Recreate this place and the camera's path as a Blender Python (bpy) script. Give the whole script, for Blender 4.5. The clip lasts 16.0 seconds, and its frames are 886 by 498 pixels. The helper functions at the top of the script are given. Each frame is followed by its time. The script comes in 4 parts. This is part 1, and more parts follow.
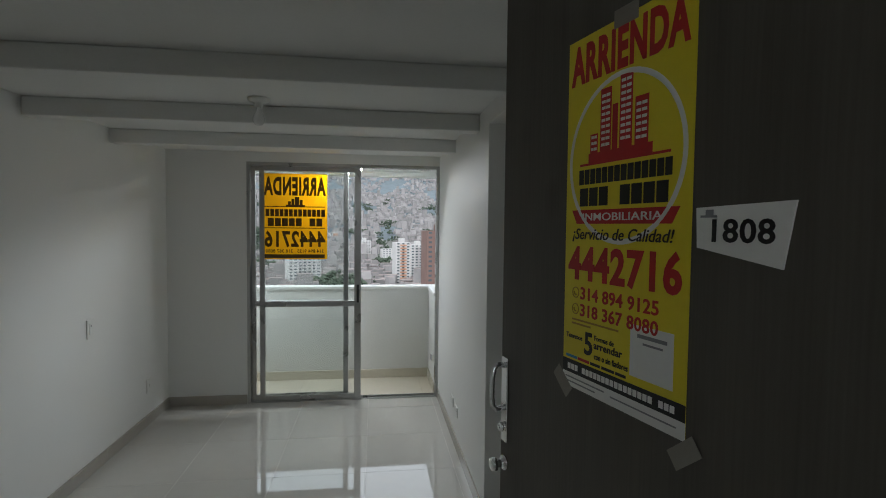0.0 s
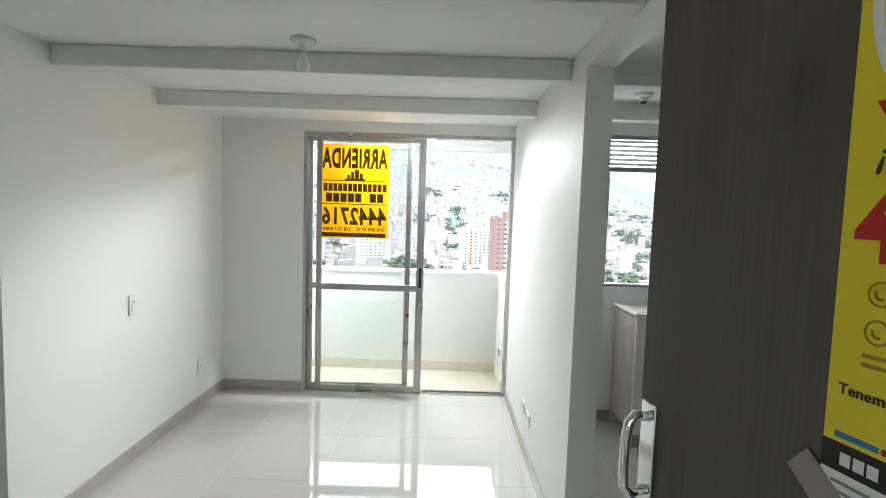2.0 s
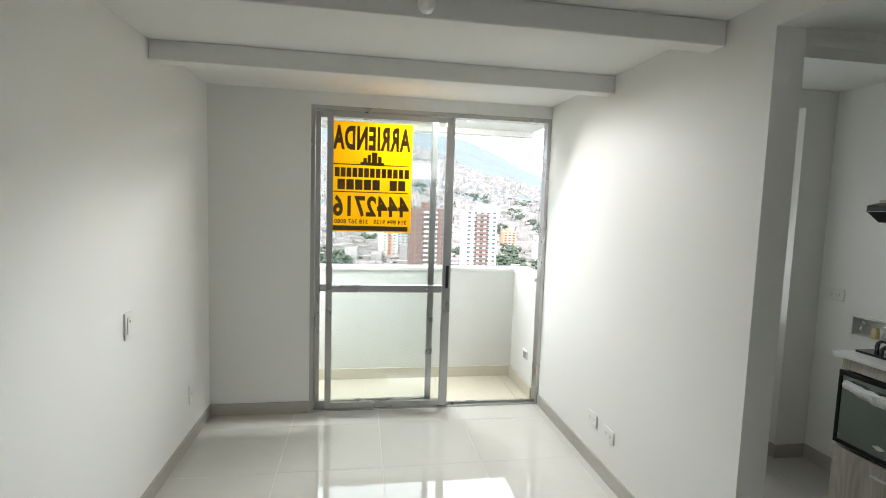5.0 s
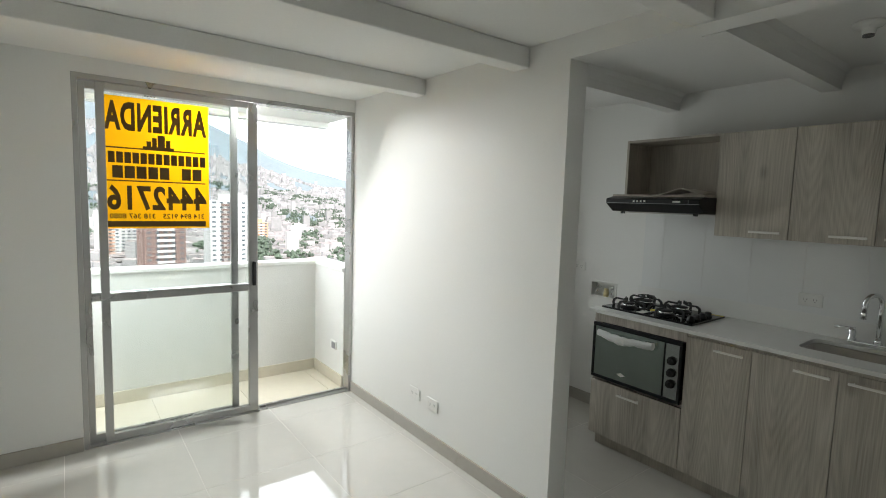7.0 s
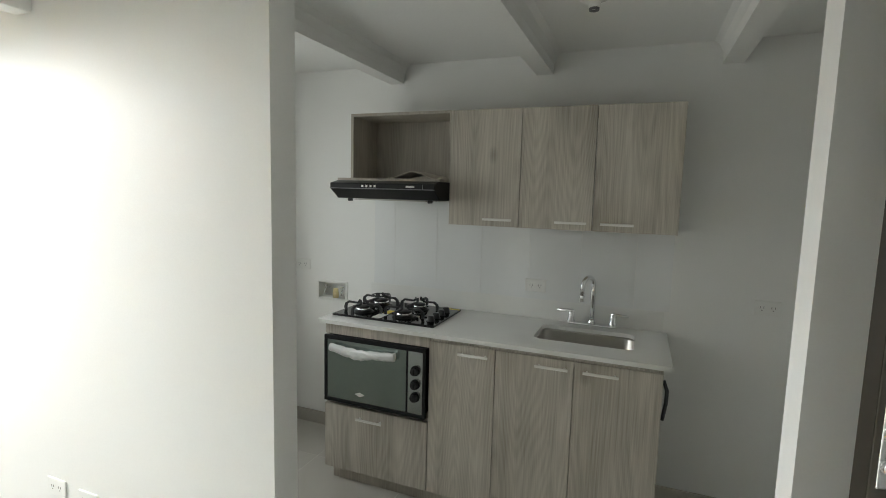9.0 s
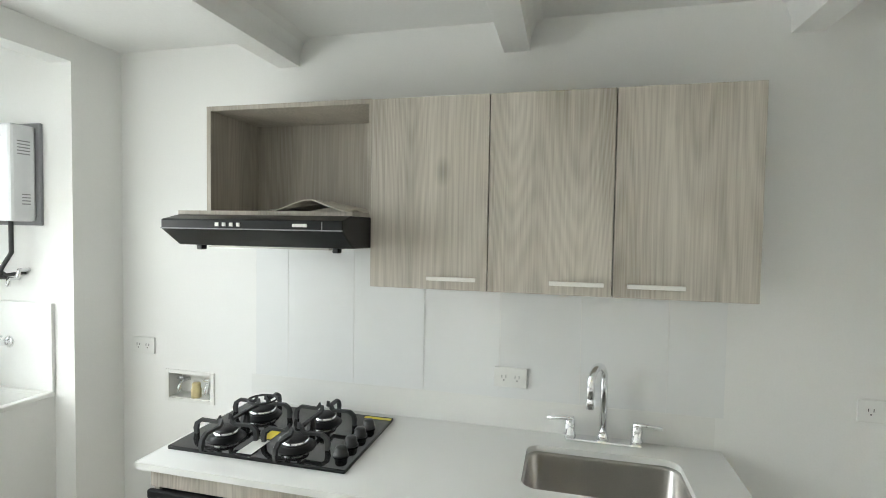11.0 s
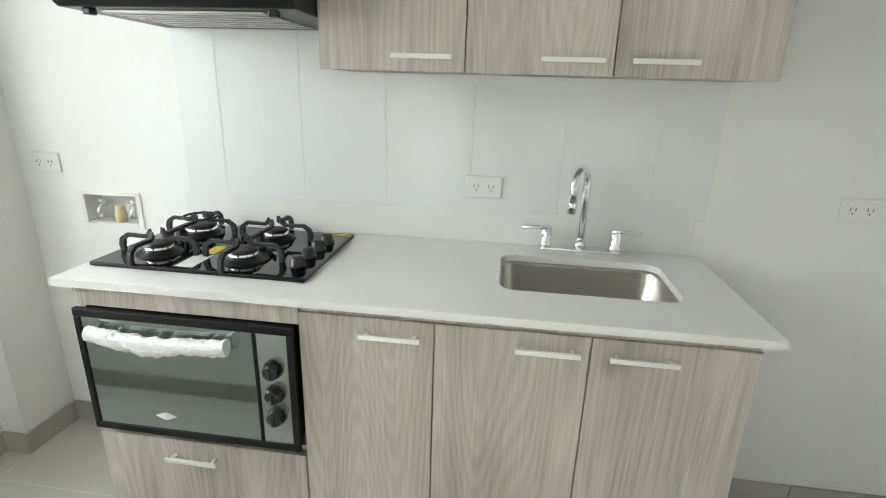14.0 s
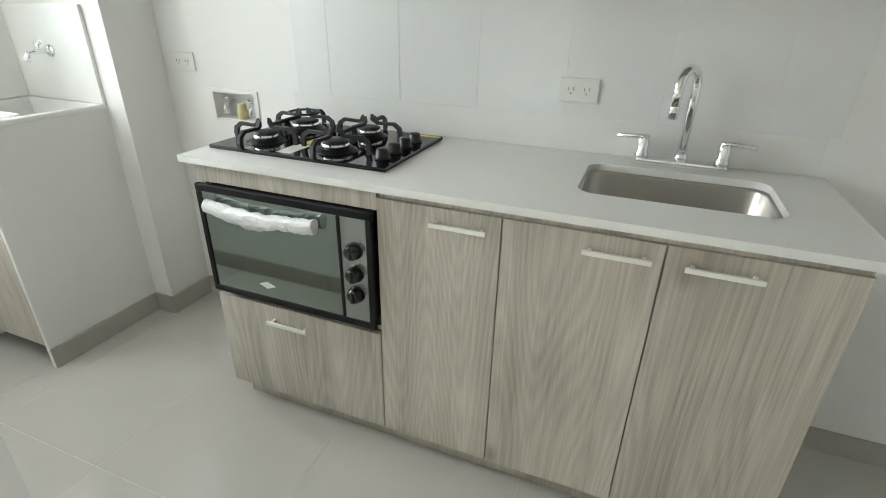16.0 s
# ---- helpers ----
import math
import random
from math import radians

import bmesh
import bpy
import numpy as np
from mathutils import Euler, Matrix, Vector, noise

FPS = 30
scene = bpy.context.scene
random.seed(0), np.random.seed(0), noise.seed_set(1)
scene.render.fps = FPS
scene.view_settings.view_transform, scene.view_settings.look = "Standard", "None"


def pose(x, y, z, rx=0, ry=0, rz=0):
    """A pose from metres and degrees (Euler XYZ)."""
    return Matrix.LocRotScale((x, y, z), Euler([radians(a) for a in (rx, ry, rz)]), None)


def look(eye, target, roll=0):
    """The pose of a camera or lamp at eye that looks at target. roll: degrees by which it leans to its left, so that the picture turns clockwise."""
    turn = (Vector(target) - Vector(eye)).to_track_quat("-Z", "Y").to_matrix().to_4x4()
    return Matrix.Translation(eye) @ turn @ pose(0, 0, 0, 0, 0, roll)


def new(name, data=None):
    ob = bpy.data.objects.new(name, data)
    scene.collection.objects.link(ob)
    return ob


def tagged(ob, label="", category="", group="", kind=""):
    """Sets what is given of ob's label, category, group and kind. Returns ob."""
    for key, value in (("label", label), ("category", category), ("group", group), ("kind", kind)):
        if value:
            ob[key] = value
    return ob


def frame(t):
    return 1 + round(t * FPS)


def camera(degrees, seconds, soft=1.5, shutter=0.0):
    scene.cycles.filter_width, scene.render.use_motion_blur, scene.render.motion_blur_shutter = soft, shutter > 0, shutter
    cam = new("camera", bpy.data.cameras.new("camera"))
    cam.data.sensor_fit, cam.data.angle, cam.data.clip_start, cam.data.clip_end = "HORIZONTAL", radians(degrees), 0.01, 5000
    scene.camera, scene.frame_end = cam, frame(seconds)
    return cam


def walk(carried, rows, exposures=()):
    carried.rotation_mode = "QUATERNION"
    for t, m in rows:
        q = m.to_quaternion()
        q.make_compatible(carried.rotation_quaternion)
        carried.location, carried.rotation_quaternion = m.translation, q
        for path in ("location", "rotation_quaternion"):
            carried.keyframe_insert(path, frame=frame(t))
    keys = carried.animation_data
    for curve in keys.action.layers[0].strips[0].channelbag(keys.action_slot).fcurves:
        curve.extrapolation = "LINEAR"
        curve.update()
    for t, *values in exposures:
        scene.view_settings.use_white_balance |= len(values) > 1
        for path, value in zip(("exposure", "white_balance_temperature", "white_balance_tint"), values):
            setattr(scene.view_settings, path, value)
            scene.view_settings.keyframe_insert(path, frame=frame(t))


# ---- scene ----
cam = camera(83.3, 16.0, 1.0)
PATH = [
    (0, (0.374, 0.983, 1.649), (0.645, 2.963, 1.561), 0.6),
    (0.5, (0.403, 1.035, 1.632), (0.637, 3.019, 1.533), 1.0),
    (1, (0.416, 1.151, 1.635), (0.618, 3.137, 1.51), 1.3),
    (1.5, (0.425, 1.299, 1.619), (0.554, 3.291, 1.488), 1.3),
    (2, (0.403, 1.502, 1.581), (0.404, 3.497, 1.434), 1.8),
    (2.5, (0.326, 1.723, 1.571), (0.31, 3.716, 1.411), 2.3),
    (3, (0.202, 1.916, 1.549), (0.179, 3.909, 1.383), 2.4),
    (5.5, (-0.577, 2.073, 1.556), (-0.038, 3.99, 1.372), 2.0),
    (6, (-0.7, 2.091, 1.562), (0.068, 3.929, 1.387), 2.2),
    (6.5, (-0.803, 2.121, 1.558), (0.145, 3.874, 1.388), 1.9),
    (7, (-0.834, 2.156, 1.558), (0.372, 3.74, 1.37), 1.8),
    (7.5, (-0.76, 2.251, 1.56), (0.652, 3.65, 1.347), 1.7),
    (8, (-0.62, 2.357, 1.551), (0.959, 3.565, 1.332), 0.8),
    (8.5, (-0.473, 2.451, 1.561), (1.246, 3.449, 1.336), 0.9),
    (9, (-0.274, 2.567, 1.572), (1.574, 3.299, 1.351), 1.5),
    (9.5, (-0.081, 2.671, 1.585), (1.813, 3.282, 1.394), 0.9),
    (10, (0.224, 2.758, 1.589), (2.13, 3.345, 1.434), 0.9),
    (12.5, (0.934, 3.042, 1.608), (2.915, 3.305, 1.534), 0.5),
    (13, (0.922, 3.048, 1.527), (2.894, 3.305, 1.319), 0.7),
    (13.5, (0.903, 3.038, 1.45), (2.843, 3.289, 1.036), 0.9),
    (14, (0.869, 3.007, 1.379), (2.756, 3.25, 0.761), 1.8),
    (14.5, (0.817, 2.954, 1.319), (2.627, 3.327, 0.554), 2.2),
    (15, (0.769, 2.931, 1.256), (2.487, 3.338, 0.315), 2.7),
    (15.5, (0.767, 2.918, 1.267), (2.46, 3.312, 0.278), 2.8),
    (16, (0.853, 2.892, 1.291), (2.532, 3.547, 0.424), 1.2),
]
EXPOSURES = [(t, e, k, 7) for t, e, k in ((0, 0.55, 6050), (0.3, 1.25, 6050), (0.5, 1.75, 6050), (0.9, 2.25, 6050), (2.0, 2.2, 6100), (3.0, 2.1, 6200), (5.5, 1.95, 6350), (7.0, 1.9, 6350), (8.5, 2.3, 6400), (9.5, 2.85, 6400), (10.0, 3.25, 6250), (12.5, 3.85, 6250), (15.2, 3.75, 6300), (16.0, 3.55, 6300))]
walk(cam, [(t, look(eye, target, roll)) for t, eye, target, roll in PATH], EXPOSURES)

# ---- world and light ----
world = bpy.data.worlds.new("sky")
scene.world = world
world.use_nodes = True
wn = world.node_tree
sky = wn.nodes.new("ShaderNodeTexSky")
sky.sky_type = "NISHITA"
sky.sun_disc = False
sky.sun_elevation = radians(55)
sky.sun_rotation = radians(200)
sky.air_density, sky.dust_density = 1.4, 2.0
wn.nodes["Background"].inputs["Strength"].default_value = 0.15
pale = wn.nodes.new("ShaderNodeHueSaturation")  # thin overcast
pale.inputs["Saturation"].default_value, pale.inputs["Value"].default_value = 0.12, 2.1
wn.links.new(sky.outputs[0], pale.inputs["Color"])
wn.links.new(pale.outputs[0], wn.nodes["Background"].inputs["Color"])

sun_data = bpy.data.lights.new("sun", "SUN")
sun_data.energy, sun_data.angle, sun_data.color = 0.5, radians(14), (1.0, 0.96, 0.9)
sun = new("sun", sun_data)
sun.matrix_world = look((-20, -60, 80), (0, 0, 0))


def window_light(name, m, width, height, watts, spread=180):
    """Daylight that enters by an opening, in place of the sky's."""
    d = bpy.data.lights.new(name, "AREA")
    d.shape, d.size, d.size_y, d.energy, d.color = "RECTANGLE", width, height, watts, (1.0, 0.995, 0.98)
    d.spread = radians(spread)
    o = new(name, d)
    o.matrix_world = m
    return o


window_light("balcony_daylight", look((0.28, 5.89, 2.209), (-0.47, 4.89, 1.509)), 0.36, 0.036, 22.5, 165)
window_light("laundry_daylight", look((1.375, 5.30, 1.5), (0.95, 4.4, 1.2)), 0.26, 0.82, 1.35)


# ---- materials ----
def mat(name, color, rough=0.5, metal=0.0, grain=60.0, vary=0.06, bump=0.02, stain=1.2, coat=0.0, spec=0.5, island=0.0, each=0.0):
    m = bpy.data.materials.new(name)
    m.use_nodes = True
    nt = m.node_tree
    b = nt.nodes["Principled BSDF"]
    b.inputs["Metallic"].default_value = metal
    b.inputs["Coat Weight"].default_value = coat
    b.inputs["Specular IOR Level"].default_value = spec
    tc = nt.nodes.new("ShaderNodeTexCoord")
    n1 = nt.nodes.new("ShaderNodeTexNoise")
    n1.inputs["Scale"].default_value, n1.inputs["Detail"].default_value = grain, 5
    n2 = nt.nodes.new("ShaderNodeTexNoise")
    n2.inputs["Scale"].default_value, n2.inputs["Detail"].default_value = stain, 3
    nt.links.new(tc.outputs["Object"], n1.inputs["Vector"])
    nt.links.new(tc.outputs["Object"], n2.inputs["Vector"])
    add = nt.nodes.new("ShaderNodeMath")
    add.operation = "ADD"
    nt.links.new(n1.outputs[0], add.inputs[0])
    nt.links.new(n2.outputs[0], add.inputs[1])
    src = add.outputs[0]
    for amount, kind in ((island, "ShaderNodeNewGeometry"), (each, "ShaderNodeObjectInfo")):
        if amount:
            g = nt.nodes.new(kind)
            mad = nt.nodes.new("ShaderNodeMath")
            mad.operation = "MULTIPLY_ADD"
            mad.inputs[1].default_value = amount
            nt.links.new(g.outputs["Random Per Island" if island and kind == "ShaderNodeNewGeometry" else "Random"], mad.inputs[0])
            nt.links.new(src, mad.inputs[2])
            src = mad.outputs[0]
    rg = nt.nodes.new("ShaderNodeMapRange")
    rg.inputs["From Min"].default_value, rg.inputs["From Max"].default_value = 0.6, 1.4 + island + each
    rg.inputs["To Min"].default_value, rg.inputs["To Max"].default_value = 1 - vary, 1 + vary
    nt.links.new(src, rg.inputs["Value"])
    mul = nt.nodes.new("ShaderNodeVectorMath")
    mul.operation = "SCALE"
    mul.inputs[0].default_value = color[:3]
    nt.links.new(rg.outputs[0], mul.inputs["Scale"])
    nt.links.new(mul.outputs[0], b.inputs["Base Color"])
    rr = nt.nodes.new("ShaderNodeMapRange")
    rr.inputs["From Min"].default_value, rr.inputs["From Max"].default_value = 0.3, 0.7
    rr.inputs["To Min"].default_value, rr.inputs["To Max"].default_value = rough * 0.85, min(1, rough * 1.15)
    nt.links.new(n2.outputs[0], rr.inputs["Value"])
    nt.links.new(rr.outputs[0], b.inputs["Roughness"])
    if bump:
        bp = nt.nodes.new("ShaderNodeBump")
        bp.inputs["Strength"].default_value, bp.inputs["Distance"].default_value = bump, 0.01
        nt.links.new(n1.outputs[0], bp.inputs["Height"])
        nt.links.new(bp.outputs[0], b.inputs["Normal"])
    return m


def wood(name, dark, light, rough=0.5, along=2, density=46.0):
    """Wood-grain laminate: bands that bend round the heart, fine pores along one axis, a few knots."""
    m = bpy.data.materials.new(name)
    m.use_nodes = True
    nt = m.node_tree
    b = nt.nodes["Principled BSDF"]
    b.inputs["Roughness"].default_value = rough
    tc = nt.nodes.new("ShaderNodeTexCoord")
    oi = nt.nodes.new("ShaderNodeObjectInfo")
    off = nt.nodes.new("ShaderNodeVectorMath")
    off.operation = "MULTIPLY_ADD"
    off.inputs[1].default_value = (7.0, 5.0, 11.0)
    nt.links.new(oi.outputs["Random"], off.inputs[0])
    nt.links.new(tc.outputs["Object"], off.inputs[2])

    def noise_at(scale, detail, squeeze):
        mp = nt.nodes.new("ShaderNodeMapping")
        s = [1.0, 1.0, 1.0]
        s[along] = squeeze
        mp.inputs["Scale"].default_value = s
        nt.links.new(off.outputs[0], mp.inputs["Vector"])
        n = nt.nodes.new("ShaderNodeTexNoise")
        n.inputs["Scale"].default_value, n.inputs["Detail"].default_value = scale, detail
        nt.links.new(mp.outputs[0], n.inputs["Vector"])
        return n.outputs[0]

    def math_node(op, a, c):
        n = nt.nodes.new("ShaderNodeMath")
        n.operation = op
        for i, v in enumerate((a, c)):
            if isinstance(v, (int, float)):
                n.inputs[i].default_value = v
            else:
                nt.links.new(v, n.inputs[i])
        return n.outputs[0]

    heart = noise_at(5.0, 0.6, 0.13)
    bands = math_node("SINE", math_node("MULTIPLY", heart, density * 2.2), 0)
    pores = noise_at(210, 3, 0.022)
    broad = noise_at(16, 3, 0.05)
    cloud = noise_at(3.0, 2, 0.5)
    v = math_node("ADD", math_node("MULTIPLY", bands, 0.05), math_node("MULTIPLY", pores, 0.5))
    v = math_node("ADD", v, math_node("MULTIPLY", broad, 0.5))
    v = math_node("ADD", v, math_node("MULTIPLY", cloud, 0.6))
    vo = nt.nodes.new("ShaderNodeTexVoronoi")
    mp = nt.nodes.new("ShaderNodeMapping")
    s = [1.0, 1.0, 1.0]
    s[along] = 0.62
    mp.inputs["Scale"].default_value = s
    nt.links.new(off.outputs[0], mp.inputs["Vector"])
    nt.links.new(mp.outputs[0], vo.inputs["Vector"])
    vo.inputs["Scale"].default_value = 5.0
    knot = nt.nodes.new("ShaderNodeMapRange")
    knot.inputs["From Min"].default_value, knot.inputs["From Max"].default_value = 0.015, 0.16
    knot.inputs["To Min"].default_value, knot.inputs["To Max"].default_value = -0.30, 0.0
    nt.links.new(vo.outputs["Distance"], knot.inputs["Value"])
    v = math_node("ADD", v, knot.outputs[0])
    ramp = nt.nodes.new("ShaderNodeValToRGB")
    ramp.color_ramp.elements[0].position, ramp.color_ramp.elements[0].color = 0.50, (*dark, 1)
    ramp.color_ramp.elements[1].position, ramp.color_ramp.elements[1].color = 1.0, (*light, 1)
    nt.links.new(v, ramp.inputs[0])
    nt.links.new(ramp.outputs[0], b.inputs["Base Color"])
    bp = nt.nodes.new("ShaderNodeBump")
    bp.inputs["Strength"].default_value, bp.inputs["Distance"].default_value = 0.12, 0.003
    nt.links.new(v, bp.inputs["Height"])
    nt.links.new(bp.outputs[0], b.inputs["Normal"])
    return m


def glass(name, tint=(1, 1, 1), rough=0.0):
    """A thin pane: clear with the gloss of glass."""
    m = bpy.data.materials.new(name)
    m.use_nodes = True
    nt = m.node_tree
    nt.nodes.remove(nt.nodes["Principled BSDF"])
    out = nt.nodes["Material Output"]
    clear = nt.nodes.new("ShaderNodeBsdfTransparent")
    clear.inputs["Color"].default_value = (*tint, 1)
    gloss = nt.nodes.new("ShaderNodeBsdfGlossy")
    gloss.inputs["Roughness"].default_value = rough
    fr = nt.nodes.new("ShaderNodeFresnel")
    fr.inputs["IOR"].default_value = 1.45
    mix = nt.nodes.new("ShaderNodeMixShader")
    nt.links.new(fr.outputs[0], mix.inputs[0])
    nt.links.new(clear.outputs[0], mix.inputs[1])
    nt.links.new(gloss.outputs[0], mix.inputs[2])
    nt.links.new(mix.outputs[0], out.inputs["Surface"])
    return m


def sheet(name, color):
    """Printed translucent film that lets daylight through."""
    m = bpy.data.materials.new(name)
    m.use_nodes = True
    nt = m.node_tree
    b = nt.nodes["Principled BSDF"]
    b.inputs["Base Color"].default_value = (*color, 1)
    b.inputs["Roughness"].default_value = 0.4
    tr = nt.nodes.new("ShaderNodeBsdfTranslucent")
    tr.inputs["Color"].default_value = (*color, 1)
    mix = nt.nodes.new("ShaderNodeMixShader")
    mix.inputs[0].default_value = 0.62
    out = nt.nodes["Material Output"]
    nt.links.new(b.outputs[0], mix.inputs[1])
    nt.links.new(tr.outputs[0], mix.inputs[2])
    nt.links.new(mix.outputs[0], out.inputs["Surface"])
    return m


PAINT = mat("white wall paint", (0.80, 0.80, 0.775), 0.6, grain=170, vary=0.02, bump=0.05, stain=0.7)
PLASTER = mat("rough exterior plaster", (0.74, 0.74, 0.71), 0.85, grain=90, vary=0.05, bump=0.18, stain=2.5)
CEIL = mat("ceiling paint", (0.80, 0.80, 0.775), 0.75, grain=90, vary=0.025, bump=0.08, stain=0.9)
TILE = mat("polished porcelain", (0.56, 0.545, 0.50), 0.03, grain=14, vary=0.03, bump=0.0, stain=1.5, each=0.15, spec=1.0, coat=0.35)
GROUT = mat("grout", (0.68, 0.66, 0.61), 0.8, grain=200, vary=0.08)
BTILE = mat("matt balcony tile", (0.64, 0.59, 0.48), 0.4, grain=20, vary=0.05, stain=2, each=0.2)
SKIRT = mat("baseboard tile", (0.43, 0.405, 0.36), 0.25, grain=25, vary=0.05, each=0.3)
ALU = mat("anodised aluminium", (0.46, 0.46, 0.45), 0.3, 1.0, grain=220, vary=0.05, stain=3)
BLACK = mat("black plastic", (0.012, 0.012, 0.013), 0.35, grain=200, vary=0.15)
ENAMEL = mat("black enamel", (0.006, 0.0065, 0.007), 0.33, grain=120, vary=0.15, spec=0.35)
KNOB = mat("glossy black knob", (0.008, 0.008, 0.009), 0.12, grain=150, vary=0.1, bump=0)
FRAMEK = mat("matt black oven frame", (0.008, 0.008, 0.0085), 0.5, grain=140, vary=0.12, spec=0.25)
HOBGLASS = mat("black hob glass", (0.006, 0.006, 0.007), 0.05, grain=80, vary=0.1, bump=0)
IRON = mat("cast iron", (0.02, 0.02, 0.021), 0.45, grain=260, vary=0.2, bump=0.15)
CHROME = mat("chrome", (0.86, 0.87, 0.88), 0.06, 1.0, grain=60, vary=0.02, bump=0)
STEEL = mat("brushed steel", (0.45, 0.43, 0.40), 0.3, 1.0, grain=300, vary=0.08, bump=0.04, stain=6)
HANDLE = mat("satin aluminium handle", (0.80, 0.79, 0.75), 0.35, 0.35, grain=250, vary=0.03)
STONE = mat("white quartz", (0.80, 0.80, 0.77), 0.22, grain=320, vary=0.035, bump=0, stain=3)
WTILE = mat("white glazed tile", (0.79, 0.80, 0.79), 0.13, grain=9, vary=0.015, bump=0.006, each=0.1)
WGROUT = mat("wall tile grout", (0.66, 0.66, 0.64), 0.8, grain=200, vary=0.05)
PLASTIC = mat("white plastic", (0.78, 0.78, 0.75), 0.3, grain=90, vary=0.02)
SLOT = mat("socket slot", (0.10, 0.10, 0.10), 0.5)
OAK = wood("grey oak laminate", (0.285, 0.255, 0.210), (0.60, 0.558, 0.487), 0.5, 2, 78)
OAKIN = wood("grey oak carcass", (0.29, 0.26, 0.215), (0.49, 0.45, 0.385), 0.5, 2, 78)
DOORW = wood("dark grey-brown door laminate", (0.060, 0.053, 0.041), (0.102, 0.091, 0.072), 0.45, 2, 20)
EDGE = mat("door edge", (0.035, 0.028, 0.02), 0.5)
PANE = glass("window glass", (0.96, 0.975, 0.97))
MIRROR = mat("mirrored oven glass", (0.33, 0.385, 0.355), 0.04, 1.0, grain=40, vary=0.03, bump=0)
OVENGREY = mat("grey control panel", (0.42, 0.45, 0.435), 0.2, 0.8, grain=120, vary=0.03)
FILM = mat("crumpled clear wrap", (0.80, 0.80, 0.79), 0.3, grain=40, vary=0.05, bump=0.7)
YELLOW = mat("yellow poster paper", (0.80, 0.66, 0.025), 0.35, grain=40, vary=0.03, bump=0.03)
RED = mat("red print", (0.50, 0.018, 0.02), 0.4, vary=0.03)
INK = mat("black print", (0.015, 0.013, 0.012), 0.4, vary=0.05)
WHITE = mat("white print", (0.80, 0.79, 0.75), 0.4, vary=0.02)
BLUE = mat("blue print", (0.05, 0.25, 0.45), 0.4, vary=0.03)
OCHRE = mat("ochre fine print", (0.42, 0.25, 0.02), 0.4, vary=0.03)
TAPE = mat("translucent tape", (0.30, 0.28, 0.24), 0.25, vary=0.05, bump=0.2)
FILMY = sheet("yellow window film", (0.90, 0.62, 0.012))
FILMK = mat("dark film print", (0.10, 0.055, 0.006), 0.5, vary=0.05)
BULB = mat("opal bulb glass", (0.82, 0.82, 0.80), 0.15, vary=0.01, bump=0)
HEATER = mat("white heater enamel", (0.74, 0.75, 0.76), 0.25, grain=60, vary=0.02)
GREY = mat("grey print", (0.25, 0.25, 0.26), 0.5)
HOSE = mat("yellow gas hose", (0.70, 0.50, 0.05), 0.4)
PLUG = mat("pale yellow plastic plug", (0.66, 0.56, 0.30), 0.4)
RUBBER = mat("dark hose", (0.04, 0.04, 0.04), 0.5)
LABELY = mat("yellow label", (0.85, 0.66, 0.03), 0.4, vary=0.03)
PAPER = mat("cream paper", (0.62, 0.58, 0.50), 0.6, grain=30, bump=0.4)
LOUVER = mat("louvre aluminium", (0.55, 0.55, 0.53), 0.4, 0.7)


# ---- shaping tools ----
SMALL = {"slots", "fine_print", "emblem_windows", "emblem", "name_bars", "white_bars", "print", "white_strip", "colour_tabs", "vent", "mark", "button", "sticker",
         "window", "balcony", "washboard_ridge", "grille"}


def add_box(bm, lo, hi, bevel=0.0, seg=2):
    r = bmesh.ops.create_cube(bm, size=1.0)
    vs = r["verts"]
    for v in vs:
        v.co = Vector([lo[i] + (v.co[i] + 0.5) * (hi[i] - lo[i]) for i in range(3)])
    if bevel:
        es = list({e for v in vs for e in v.link_edges})
        bmesh.ops.bevel(bm, geom=es, offset=bevel, segments=seg, affect="EDGES", profile=0.5)


def finish(name, bm, material, parent=None, smooth=False):
    me = bpy.data.meshes.new(name)
    bmesh.ops.recalc_face_normals(bm, faces=bm.faces)
    bm.to_mesh(me)
    bm.free()
    me.materials.append(material)
    if smooth:
        for p in me.polygons:
            p.use_smooth = True
    ob = new(name, me)
    if parent is not None:
        ob.parent = parent
        if not parent.get("local"):
            ob.matrix_parent_inverse = parent.matrix_world.inverted()
    return ob


def box(name, lo, hi, material, parent=None, bevel=0.0):
    bm = bmesh.new()
    add_box(bm, lo, hi, bevel)
    return finish(name, bm, material, parent)


def boxes(name, rows, material, parent=None, bevel=0.0):
    bm = bmesh.new()
    for lo, hi in rows:
        add_box(bm, lo, hi, bevel)
    ob = finish(name, bm, material, parent)
    if name in SMALL:
        tagged(ob, kind="stuff")
    return ob


def base(name, at, label, category, group="", turn=None):
    """The Empty at a thing's foot. With turn its parts are in its own axes, else in the world's."""
    e = new(name)
    e.empty_display_size = 0.05
    e.matrix_world = turn if turn is not None else pose(*at)
    e.matrix_basis = e.matrix_world
    bpy.context.view_layer.update()
    if turn is not None:
        e["local"] = 1
    return tagged(e, label, category, group)


